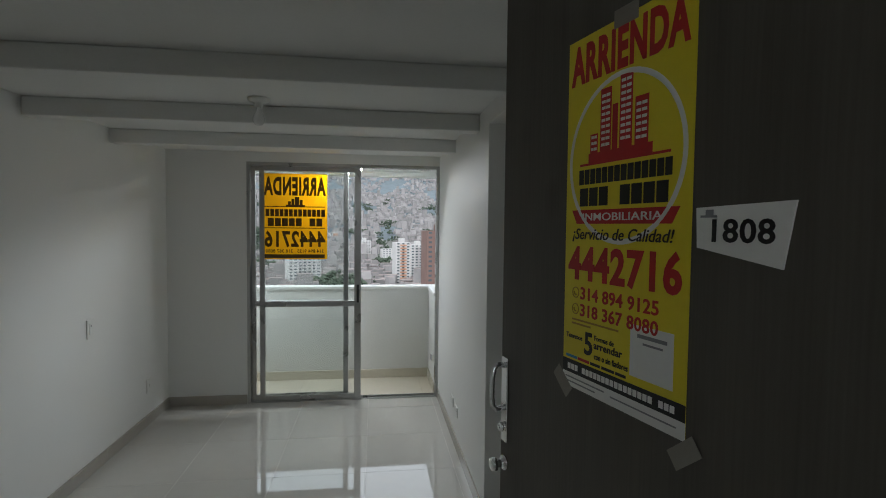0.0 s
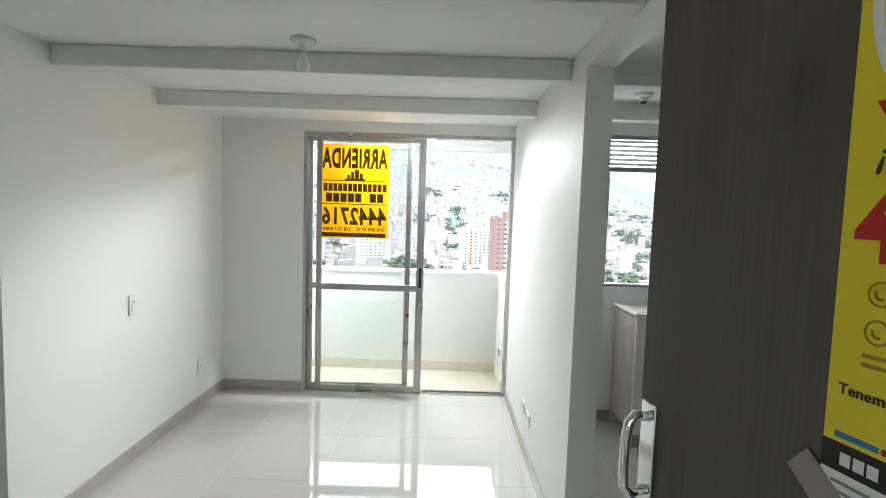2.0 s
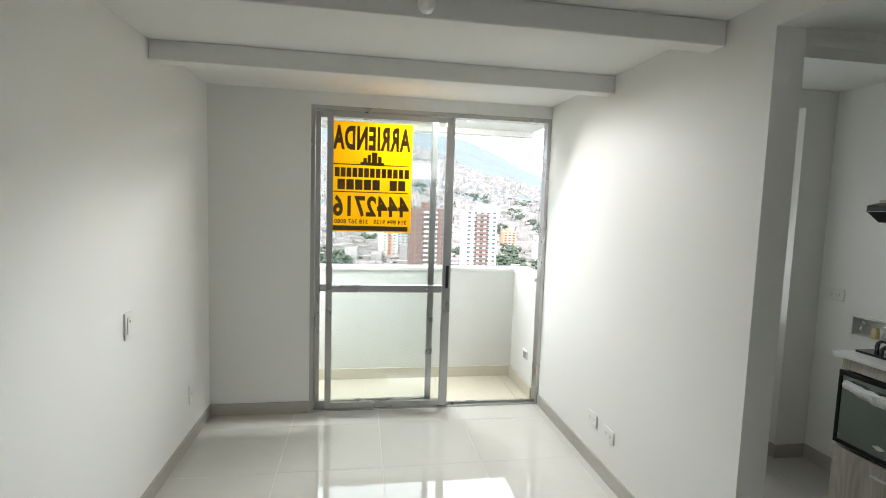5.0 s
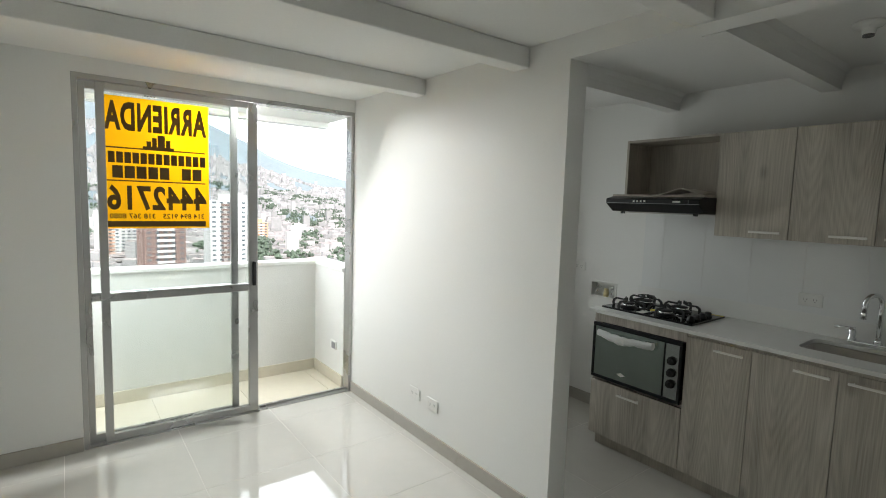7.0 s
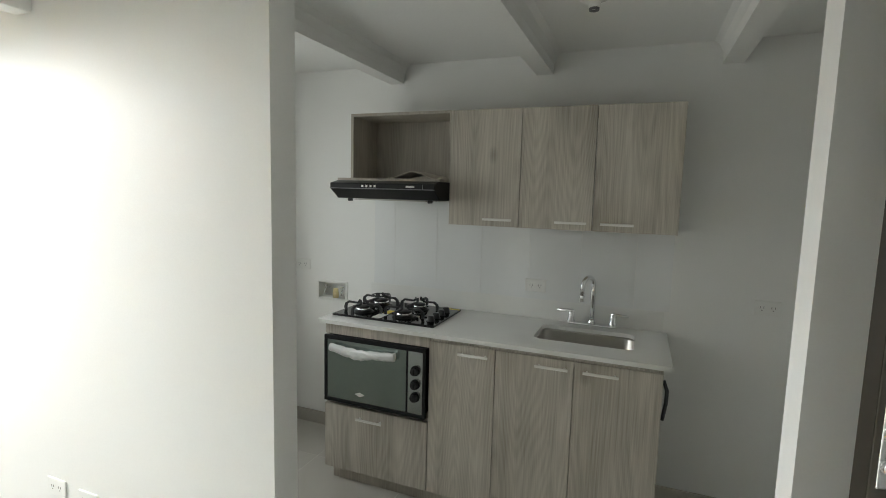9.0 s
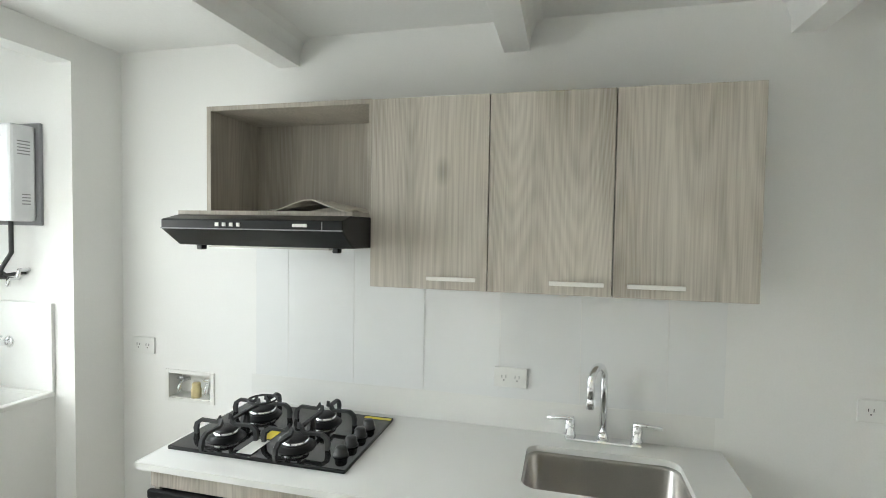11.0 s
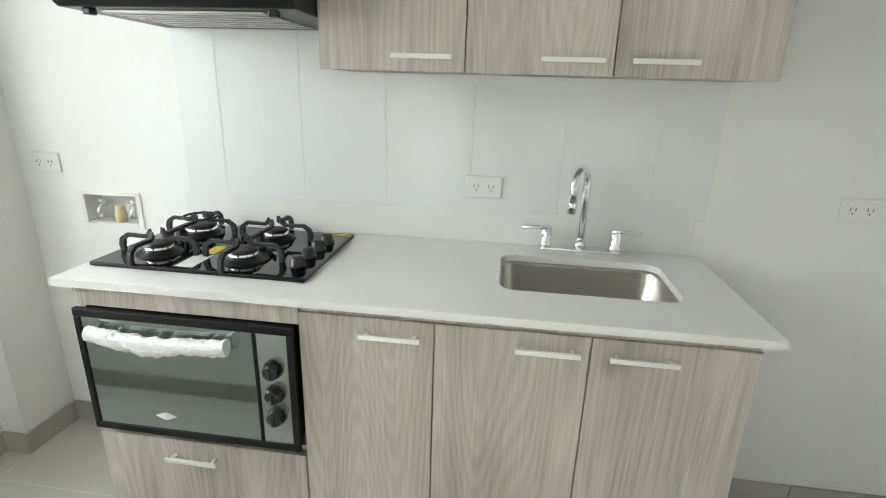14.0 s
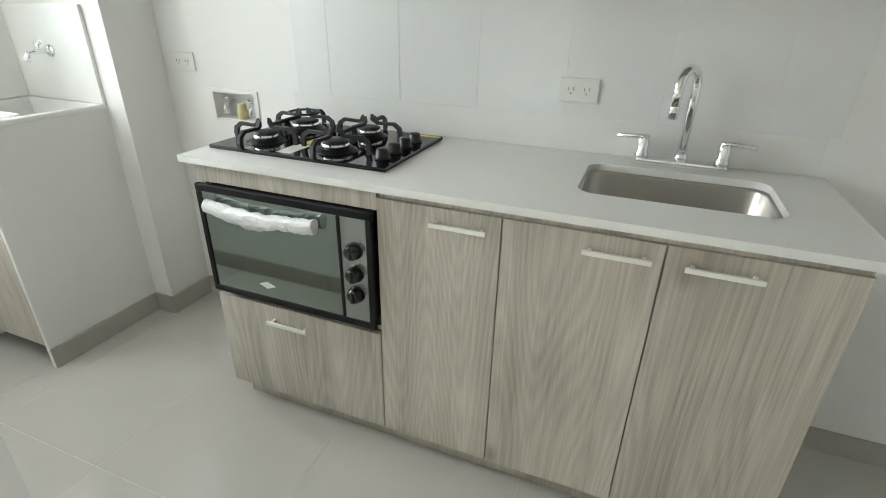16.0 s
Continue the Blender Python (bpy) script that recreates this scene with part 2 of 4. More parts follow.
def lathe(name, profile, at, material, parent=None, seg=24, axis="z"):
    bm = bmesh.new()
    rings = []
    for r, h in profile:
        ring = []
        for i in range(seg):
            a = 2 * math.pi * i / seg
            c, s = r * math.cos(a), r * math.sin(a)
            p = {"z": (c, s, h), "x": (h, c, s), "y": (c, h, s)}[axis]
            ring.append(bm.verts.new(Vector(at) + Vector(p)))
        rings.append(ring)
    for a, b in zip(rings, rings[1:]):
        for i in range(seg):
            bm.faces.new((a[i], a[(i + 1) % seg], b[(i + 1) % seg], b[i]))
    bm.faces.new(rings[0])
    bm.faces.new(rings[-1])
    return finish(name, bm, material, parent, True)


def add_tube(bm, pts, r, seg=10):
    pts = [Vector(p) for p in pts]
    rings = []
    side = None
    for i, p in enumerate(pts):
        d = (pts[min(i + 1, len(pts) - 1)] - pts[max(i - 1, 0)]).normalized()
        if side is None:
            side = d.orthogonal().normalized()
        side = (side - d * side.dot(d)).normalized()
        up = d.cross(side)
        rr = r[i] if isinstance(r, (list, tuple)) else r
        rings.append([bm.verts.new(p + rr * (math.cos(2 * math.pi * k / seg) * side + math.sin(2 * math.pi * k / seg) * up)) for k in range(seg)])
    for a, b in zip(rings, rings[1:]):
        for k in range(seg):
            bm.faces.new((a[k], a[(k + 1) % seg], b[(k + 1) % seg], b[k]))
    bm.faces.new(rings[0])
    bm.faces.new(rings[-1])


def tube(name, pts, r, material, parent=None, seg=10):
    bm = bmesh.new()
    add_tube(bm, pts, r, seg)
    return finish(name, bm, material, parent, True)


def arc(c, r, a0, a1, n, plane):
    """Points of an arc round c; plane: two axis vectors."""
    u, v = Vector(plane[0]), Vector(plane[1])
    return [Vector(c) + r * (math.cos(radians(a0 + (a1 - a0) * i / n)) * u + math.sin(radians(a0 + (a1 - a0) * i / n)) * v) for i in range(n + 1)]


def prism(name, outline, lo, hi, material, parent=None, axis="y", bevel=0.0):
    """An outline of 2D points drawn out along an axis."""
    bm = bmesh.new()
    put = {"y": lambda p, h: (p[0], h, p[1]), "x": lambda p, h: (h, p[0], p[1]), "z": lambda p, h: (p[0], p[1], h)}[axis]
    a = [bm.verts.new(put(p, lo)) for p in outline]
    b = [bm.verts.new(put(p, hi)) for p in outline]
    n = len(outline)
    bm.faces.new(a)
    bm.faces.new(b[::-1])
    for i in range(n):
        bm.faces.new((a[i], b[i], b[(i + 1) % n], a[(i + 1) % n]))
    if bevel:
        bmesh.ops.bevel(bm, geom=list(bm.edges), offset=bevel, segments=2, affect="EDGES", profile=0.5)
    return finish(name, bm, material, parent)


def words(name, body, m, height, width, material, parent=None, bold=0.0, shear=0.0):
    """Lettering scaled to a height and width, its lower left corner at m, facing m's z."""
    cu = bpy.data.curves.new(name, "FONT")
    cu.body, cu.extrude, cu.offset, cu.shear, cu.resolution_u = body, 0.0006, bold, shear, 3
    cu.space_character = 1.0 + 2.6 * bold
    tmp = bpy.data.objects.new(name, cu)
    scene.collection.objects.link(tmp)
    bpy.context.view_layer.update()
    me = bpy.data.meshes.new_from_object(tmp.evaluated_get(bpy.context.evaluated_depsgraph_get()))
    bpy.data.objects.remove(tmp)
    xs, ys = [v.co.x for v in me.vertices], [v.co.y for v in me.vertices]
    sx, sy = width / (max(xs) - min(xs)), height / (max(ys) - min(ys))
    for v in me.vertices:
        v.co = m @ Vector(((v.co.x - min(xs)) * sx, (v.co.y - min(ys)) * sy, v.co.z))
    me.materials.clear()
    me.materials.append(material)
    ob = tagged(new(name, me), kind="stuff")
    if parent is not None:
        ob.parent = parent
        if not parent.get("local"):
            ob.matrix_parent_inverse = parent.matrix_world.inverted()
    return ob


def built(ob, label=""):
    return tagged(ob, label, kind="structure")


# ---- the plan ----
XL, XR, XR2, XK = -1.47, 0.985, 1.105, 2.44
YE, YF, YP, YJ = 1.46, 5.72, 3.65, 2.218
ZC, ZB, ZH = 2.315, 2.216, 2.212
T = 0.12

wall_left = built(boxes("wall_left", [((XL - T, 3.60, 0), (XL, YF + T, ZC)), ((XL - T, YE - T, 0), (XL, 2.72, ZC)),
                                      ((XL - T, 2.72, 2.118), (XL, 3.60, ZC))], PAINT), "white painted living room wall with a passage opening")
wall_window = built(boxes("wall_window", [((XL, YF, 0), (-0.785, YF + T, ZC)), ((-0.785, YF, 2.225), (XR, YF + T, ZC))], PAINT),
                    "white wall round the balcony door")
wall_right = built(boxes("wall_right", [((XR, YP, 0), (XR2, YF + T, ZC)), ((XR, YJ, ZH), (XR2, YP, ZC)), ((XR, 1.80, 0), (XR2, YJ, ZC)), ((1.07, YE, 0), (XR2, 1.80, ZC))], PAINT, None),
                   "white wall with the kitchen pass opening")
wall_entrance = built(boxes("wall_entrance", [((XL, YE - T, 0), (0.03, YE, ZC)), ((0.94, YE - T, 0), (XK, YE, ZC)), ((0.03, YE - T, 2.275), (0.94, YE, ZC))], PAINT),
                      "white entrance wall")
wall_kitchen = built(boxes("wall_kitchen", [((XK, YE - T, 0), (XK + T, 4.312, ZC)), ((XK, 4.513, 0), (XK + T, 4.75, ZC)), ((XK, 4.312, 0), (XK + T, 4.513, 0.872)), ((XK, 4.312, 0.976), (XK + T, 4.513, ZC))], PAINT), "white kitchen wall")
wall_laundry = built(boxes("wall_laundry", [((2.22, 4.75, 0), (XK + T, 5.42, ZC)), ((XR2, 4.75, 2.21), (2.22, 4.85, ZC)),
                                            ((XR2, 5.29, 0), (2.22, 5.42, 1.05)), ((2.07, 5.29, 1.05), (2.22, 5.42, ZC)), ((XR2, 5.29, 1.05), (1.22, 5.42, ZC)),
                                            ((1.22, 5.29, 2.2), (2.07, 5.42, ZC))], PAINT), "white laundry alcove walls and window opening")
ceiling = built(box("ceiling", (XL - T, YE - T, ZC), (XK + T, YF + T, ZC + 0.15), CEIL), "white painted slab ceiling")
# precast joists of the slab
for y in (2.16, 3.03, 3.90, 4.775):
    built(box("ceiling_beam", (XL, y, ZB), (XR, y + 0.10, ZC), CEIL, None, 0.006), "white painted ceiling joist")
    if y < 4.5:
        y += 0.012
        built(prism("ceiling_beam", [(y - 0.04, ZC), (y - 0.015, ZC - 0.02), (y, ZC - 0.06), (y + 0.002, ZB - 0.008), (y + 0.09, ZB - 0.008), (y + 0.092, ZC - 0.06), (y + 0.107, ZC - 0.02), (y + 0.13, ZC)],
                    XR2, XK, CEIL, None, "x"), "white painted ceiling joist with rounded roots")
# closing shell: landing behind the entrance, passage behind the left wall
# The gap at 2.08-2.4 m is made up, to let sky light reach the door.
built(boxes("landing_walls", [((-0.9, -0.9, 0), (-0.78, YE - T, 2.5)), ((1.9, -0.9, 0), (2.02, YE - T, 2.5)), ((-0.9, -1.02, 0), (2.02, -0.9, 2.08)), ((-0.9, -1.02, 2.4), (2.02, -0.9, 2.5))], PAINT), "plain white unseen landing walls with an added sky gap")
built(box("landing_ceiling", (-0.9, -1.02, 2.5), (2.02, YE - T, 2.6), CEIL), "plain white landing ceiling")
built(boxes("passage_walls", [((-2.7, 2.5, 0), (-2.58, 3.8, 2.4)), ((-2.58, 3.68, 0), (XL - T, 3.8, 2.4)), ((-2.58, 2.5, 0), (XL - T, 2.62, 2.4))], PAINT), "plain white passage walls")
built(box("passage_ceiling", (-2.7, 2.5, 2.4), (XL - T, 3.8, 2.5), CEIL), "plain white passage ceiling")

floor = built(boxes("floor", [((XL - T, YE - T, -0.14), (XK + T, 5.42, -0.001)), ((XL - T, 5.42, -0.14), (XR2, YF + T, -0.001)), ((-0.9, -1.02, -0.14), (2.02, YE - T, -0.001)), ((-2.7, 2.5, -0.14), (XL - T, 3.8, -0.001))], GROUT),
              "glossy cream porcelain tile floor")

# balcony
built(boxes("balcony_slab", [((-1.6, YF + T, -0.16), (1.12, 6.56, -0.012))], GROUT), "balcony slab")
parapet = built(boxes("balcony_parapet", [((-1.6, 6.42, -0.16), (1.12, 6.56, 0.965)), ((0.965, YF + T, -0.16), (1.12, 6.42, 0.965)), ((-1.6, YF + T, -0.16), (-1.46, 6.42, 0.965))], PLASTER),
                "white rough plastered balcony parapet")
built(boxes("parapet_cap", [((-1.6, 6.405, 0.965), (1.13, 6.57, 1.0)), ((0.95, YF + T, 0.965), (1.13, 6.405, 1.0)), ((-1.6, YF + T, 0.965), (-1.45, 6.405, 1.0))], PAINT, None, 0.008), "white parapet cap")
built(boxes("balcony_roof", [((-1.6, YF + T, 2.24), (1.12, 6.62, 2.42)), ((-1.6, 6.5, 2.195), (1.12, 6.62, 2.24))], CEIL), "white balcony soffit")
built(boxes("balcony_skirting", [((-1.46, 6.408, -0.012), (0.953, 6.42, 0.09)), ((0.953, YF + T, -0.012), (0.965, 6.42, 0.09))], BTILE), "cream tile balcony skirting")

# ---- sliding balcony door ----
sd = base("sliding_door", (0.1, YF, 0), "aluminium framed glass sliding door standing half open to the balcony", "sliding door")
y0, y1 = YF + 0.005, YF + 0.095
boxes("frame", [((-0.785, y0, 0.0), (-0.757, y1, 2.225)), ((0.957, y0, 0.0), (0.985, y1, 2.225)), ((-0.757, y0, 2.193), (0.957, y1, 2.225)),
                ((-0.757, y0, 0.0), (0.957, y1, 0.012)), ((-0.757, YF + 0.046, 0.012), (0.957, YF + 0.052, 0.024))], ALU, sd, 0.002)


def sash(x0, x1, y, left, right):
    boxes("sash", [((x0, y, 0.014), (x0 + left, y + 0.034, 2.19)), ((x1 - right, y, 0.014), (x1, y + 0.034, 2.19)), ((x0 + left, y, 0.014), (x1 - right, y + 0.034, 0.06)),
                   ((x0 + left, y, 2.15), (x1 - right, y + 0.034, 2.19)), ((x0 + left, y, 0.893), (x1 - right, y + 0.034, 0.945))], ALU, sd, 0.003)
    for z0, z1 in ((0.06, 0.893), (0.945, 2.15)):
        p = box("pane", (x0 + left, y + 0.014, z0), (x1 - right, y + 0.019, z1), PANE, sd)
        p.visible_shadow = False


sash(-0.675, 0.245, YF + 0.008, 0.045, 0.062)
sash(-0.755, 0.125, YF + 0.056, 0.035, 0.045)
box("handle", (0.205, YF - 0.008, 0.93), (0.228, YF + 0.008, 1.10), BLACK, sd, 0.005)

# yellow letting sheet taped inside the pane, read from outside
sg = base("window_sign", (-0.35, YF + 0.02, 1.32), "yellow letting sheet taped on the glass, seen reversed", "sign")
box("film", (-0.648, YF + 0.0175, 1.338), (-0.068, YF + 0.0195, 2.124), FILMY, sg)


def behind(x, z):
    """Lettering that faces the balcony: x is its right end as seen from the room."""
    return Matrix(((-1, 0, 0, x), (0, 0, 1, YF + 0.0165), (0, 1, 0, z), (0, 0, 0, 1)))


words("lettering", "ARRIENDA", behind(-0.08, 1.925), 0.17, 0.555, FILMK, sg, 0.045)
def ink(x0, z0, x1, z1):
    return ((x0, YF + 0.0155, z0), (x1, YF + 0.0172, z1))


boxes("print", [ink(-0.63, 1.818, -0.09, 1.826), ink(-0.63, 1.622, -0.09, 1.630), ink(-0.44, 1.826, -0.27, 1.84), ink(-0.42, 1.84, -0.395, 1.872), ink(-0.39, 1.84, -0.365, 1.895),
                ink(-0.36, 1.84, -0.32, 1.912), ink(-0.315, 1.84, -0.29, 1.885), ink(-0.63, 1.348, -0.09, 1.382)], FILMK, sg)
# the firm's name as plain bars
bars, x = [], -0.62
for i in range(13):
    bars.append(ink(x, 1.732, x + 0.034, 1.798))
    x += 0.0415
x = -0.60
for i in range(8):
    if i != 5:
        bars.append(ink(x, 1.642, x + 0.053, 1.716))
    x += 0.062
boxes("name_bars", bars, FILMK, sg)
words("lettering", "4442716", behind(-0.085, 1.447), 0.155, 0.545, FILMK, sg, 0.035)
words("lettering", "314 894 9125   318 367 8080", behind(-0.10, 1.397), 0.032, 0.52, FILMK, sg, 0.02)

# ---- entrance door, standing open ----
LEAF = Matrix(((0.2397, -0.9709, 0, 0.693), (-0.9709, -0.2397, 0, 2.197), (0, 0, 1, 0), (0, 0, 0, 1)))
ed = base("entrance_door", (0, 0, 0), "dark grey-brown laminate entrance door standing open", "door", "", LEAF)
box("leaf", (0.0, -0.04, 0.008), (0.86, 0.0, 2.25), DOORW, ed, 0.002)
box("edge_band", (-0.0015, -0.038, 0.008), (-0.0002, -0.002, 2.25), EDGE, ed)
for part in (
    boxes("lock_plate", [((0.016, 0.0005, 1.02), (0.052, 0.006, 1.275))], CHROME, ed, 0.0025),
    tube("pull_handle", [(0.034, 0.004, 1.125), (0.034, 0.03, 1.12), (0.034, 0.043, 1.135), (0.034, 0.045, 1.165), (0.034, 0.045, 1.215), (0.034, 0.04, 1.245), (0.034, 0.028, 1.255), (0.034, 0.004, 1.25)], 0.0085, CHROME, ed, 12),
    lathe("lock_cylinder", [(0.0145, 0.005), (0.0145, 0.016), (0.012, 0.019), (0.004, 0.019), (0.004, 0.016)], (0.034, 0, 1.065), CHROME, ed, 20, "y"),
    lathe("lock_knob", [(0.022, 0.0005), (0.022, 0.006), (0.012, 0.008), (0.012, 0.028), (0.02, 0.032), (0.018, 0.045), (0.006, 0.048)], (0.036, 0, 0.955), CHROME, ed, 24, "y"),
):
    part.matrix_basis = Matrix.Translation((-0.005, 0, 0.27)) @ Matrix.Scale(0.83, 4)
built(boxes("door_frame", [((0.005, YE - T - 0.01, 0), (0.0299, YE + 0.01, 2.3)), ((0.9401, YE - T - 0.02, 0), (1.0, YE + 0.01, 2.3)), ((0.03, YE - T - 0.01, 2.26), (0.94, YE + 0.01, 2.2749))], EDGE), "dark steel door frame")


def on_door(u, z, d=0.0012):
    """A place on the leaf's outer face, letters running along the leaf."""
    return Matrix(((1, 0, 0, u), (0, 0, 1, d), (0, 1, 0, z), (0, 0, 0, 1)))


# poster on the leaf, with a small sag in the paper
po = base("letting_poster", (0, 0, 0), "yellow letting poster with red and black print taped on the door", "poster", "", LEAF @ pose(0.262, 0, 1.336) @ Matrix.Diagonal((0.83, 0.83, 0.87, 1)))
PW, PH = 0.365, 0.775


def flat(u0, v0, u1, v1, d=0.0022):
    return ((u0, d - 0.0009, v0), (u1, d, v1))


box("sheet", (0, 0.0005, 0), (PW, 0.0015, PH), YELLOW, po)
boxes("white_strip", [flat(0, 0, PW, 0.032, 0.0020), flat(0.225, 0.078, 0.335, 0.178, 0.0021)], WHITE, po)
boxes("black_strip", [flat(0, 0.032, PW, 0.062)], INK, po)
boxes("white_bars", [flat(0.02 + 0.0135 * i, 0.040, 0.02 + 0.0135 * i + 0.0105, 0.053, 0.0028) for i in range(24) if i not in (3, 20)], WHITE, po)
boxes("fine_print", [flat(0.012, 0.020, 0.15, 0.023, 0.0026), flat(0.17, 0.016, 0.345, 0.019, 0.0026), flat(0.012, 0.010, 0.12, 0.013, 0.0026), flat(0.245, 0.155, 0.32, 0.162, 0.0028), flat(0.26, 0.143, 0.31, 0.147, 0.0028)], GREY, po)
boxes("colour_tabs", [flat(0.012, 0.067, 0.055, 0.073)], BLUE, po)
boxes("colour_tabs", [flat(0.058, 0.067, 0.098, 0.073)], RED, po)
boxes("colour_tabs", [flat(0.102, 0.067, 0.135, 0.073), flat(0.14, 0.067, 0.18, 0.073), flat(0.184, 0.067, 0.215, 0.073)], INK, po)
words("lettering", "Tenemos", on_door(0.012, 0.112, 0.002), 0.011, 0.06, INK, po, 0.01)
words("lettering", "5", on_door(0.08, 0.085, 0.002), 0.05, 0.028, INK, po, 0.02)
words("lettering", "Formas de", on_door(0.115, 0.122, 0.002), 0.011, 0.062, INK, po, 0.01)
words("lettering", "arrendar", on_door(0.113, 0.104, 0.002), 0.016, 0.09, INK, po, 0.02)
words("lettering", "con o sin fiadores", on_door(0.115, 0.082, 0.002), 0.013, 0.105, INK, po, 0.012)
boxes("fine_print", [flat(0.032, 0.154, 0.19, 0.158), flat(0.032, 0.145, 0.10, 0.149)], OCHRE, po)
words("phone_number", "318 367 8080", on_door(0.062, 0.166, 0.002), 0.028, 0.235, RED, po, 0.02)
words("phone_number", "314 894 9125", on_door(0.062, 0.203, 0.002), 0.028, 0.235, RED, po, 0.02)
words("phone_number", "4442716", on_door(0.014, 0.244, 0.002), 0.078, 0.335, RED, po, 0.035)
for v in (0.18, 0.217):
    bm = bmesh.new()
    add_tube(bm, arc((0.044, 0.0018, v), 0.0115, 0, 360, 20, ((1, 0, 0), (0, 0, 1))), 0.0011, 6)
    add_tube(bm, arc((0.044, 0.0018, v), 0.005, 150, 300, 8, ((1, 0, 0), (0, 0, 1))), 0.0015, 6)
    finish("phone_sign", bm, OCHRE, po)
words("slogan", "¡Servicio de Calidad!", on_door(0.03, 0.330, 0.0036), 0.030, 0.30, INK, po, 0.004, 0.25)
# round emblem: white ring, pale ground, red blocks, ribbon
bm = bmesh.new()
add_tube(bm, arc((0.182, 0.0016, 0.50), 0.166, 0, 360, 64, ((1, 0, 0), (0, 0, 1))), [0.0055] * 65, 6)
for v in bm.verts:
    v.co.y = 0.0019 + (v.co.y - 0.0016) * 0.12
finish("ring", bm, WHITE, po)
boxes("emblem", [flat(0.05, 0.495, 0.315, 0.500), flat(0.08, 0.500, 0.27, 0.520), flat(0.085, 0.52, 0.11, 0.56), flat(0.118, 0.52, 0.152, 0.648), flat(0.156, 0.52, 0.172, 0.61), flat(0.178, 0.52, 0.214, 0.665), flat(0.222, 0.52, 0.258, 0.61)], RED, po)
panes = []
for u0, u1, v0, v1 in ((0.089, 0.107, 0.525, 0.555), (0.122, 0.148, 0.53, 0.64), (0.182, 0.21, 0.535, 0.655), (0.226, 0.254, 0.53, 0.60)):
    v = v0
    while v < v1:
        panes += [flat(u0, v, u0 + (u1 - u0) * 0.44, v + 0.006, 0.0027), flat(u0 + (u1 - u0) * 0.54, v, u1, v + 0.006, 0.0027)]
        v += 0.0125
boxes("emblem_windows", panes, WHITE, po)
boxes("name_bars", [flat(0.048 + 0.0196 * i, 0.455, 0.048 + 0.0196 * i + 0.0165, 0.487) for i in range(14)] + [flat(0.052 + 0.033 * i, 0.408, 0.052 + 0.033 * i + 0.0285, 0.447) for i in range(8) if i != 3], INK, po)
prism("ribbon", [(0.024, 0.40), (0.340, 0.40), (0.322, 0.370), (0.042, 0.370)], 0.0015, 0.0022, RED, po)
words("lettering", "INMOBILIARIA", on_door(0.065, 0.377, 0.0027), 0.016, 0.235, WHITE, po, 0.004)
words("headline", "ARRIENDA", on_door(0.012, 0.675, 0.002), 0.085, 0.34, RED, po, 0.04)
for u, v, a in ((-0.03, -0.005, 40), (PW - 0.03, -0.03, -40), (0.16, PH - 0.01, 0)):
    t = box("tape", (-0.035, 0, -0.018), (0.035, 0.0004, 0.018), TAPE, po)
    t.matrix_basis = pose(u + 0.03, 0.0024, v + 0.01, 0, a, 0)

np_ = base("number_plate", (0, 0, 0), "white notched flat number plate with black digits", "plate", "", LEAF @ pose(0.574, 0, 1.616) @ Matrix.Diagonal((0.68, 0.85, 0.64, 1)))
prism("plate", [(0.004, 0.012), (0.185, -0.022), (0.205, 0.108), (0.0, 0.10)], 0.0005, 0.004, WHITE, np_)
words("digits", "1808", on_door(0.04, 0.025, 0.0044), 0.05, 0.13, INK, np_, 0.02)
boxes("mark", [flat(0.012, 0.078, 0.05, 0.083, 0.005), flat(0.024, 0.083, 0.042, 0.095, 0.005)], GREY, np_)


# ---- wall fittings ----
def outlet(name, y, z, x, facing, label, w=0.115, h=0.07, kind="outlet"):
    """A wall plate on a wall of constant x; facing is the sign of its normal."""
    e = base(name, (x, y, z), label, kind)

    def b(d0, d1, y0, y1, z0, z1):
        a, c = sorted((x + facing * d0, x + facing * d1))
        return ((a, y + y0, z + z0), (c, y + y1, z + z1))
    boxes("plate", [b(0.0, 0.008, -w / 2, w / 2, -h / 2, h / 2)], PLASTIC, e, 0.003)
    if kind == "outlet":
        cs = (-w * 0.2, w * 0.2) if w > h else (0,)
        boxes("slots", [b(0.0075, 0.009, c + dy - 0.001, c + dy + 0.001, -0.002, 0.008) for c in cs for dy in (-0.007, 0.007)] + [b(0.0075, 0.009, c - 0.002, c + 0.002, -0.012, -0.008) for c in cs], SLOT, e)
    else:
        boxes("rocker", [b(0.0075, 0.0115, -w * 0.27, w * 0.27, -h * 0.30, h * 0.30)], PLASTIC, e, 0.002)
        boxes("slots", [b(0.0112, 0.0122, -0.004, 0.004, h * 0.12, h * 0.2)], SLOT, e)
    return e


outlet("light_switch", 4.49, 0.96, XL, 1, "white plastic light switch on the white wall", 0.075, 0.125, "switch")
outlet("wall_outlet", 5.32, 0.32, XL, 1, "white plastic outlet low on the white wall", 0.075, 0.115)
outlet("wall_outlet", 4.80, 0.29, XR, -1, "white plastic outlet low on the white wall", 0.115, 0.075)
outlet("wall_outlet", 4.60, 0.28, XR, -1, "white plastic outlet low on the white wall", 0.115, 0.075)
outlet("wall_outlet", 4.64, 1.085, XK, -1, "white plastic outlet on the kitchen wall")
outlet("wall_outlet", 3.085, 1.082, XK - 0.0018, -1, "white plastic double outlet on the tiled splashback")
outlet("wall_outlet", 1.988, 1.074, XK, -1, "white plastic double outlet on the kitchen wall")
bo = base("balcony_outlet", (0.965, 6.01, 0.32), "grey weatherproof outlet on the balcony parapet", "outlet")
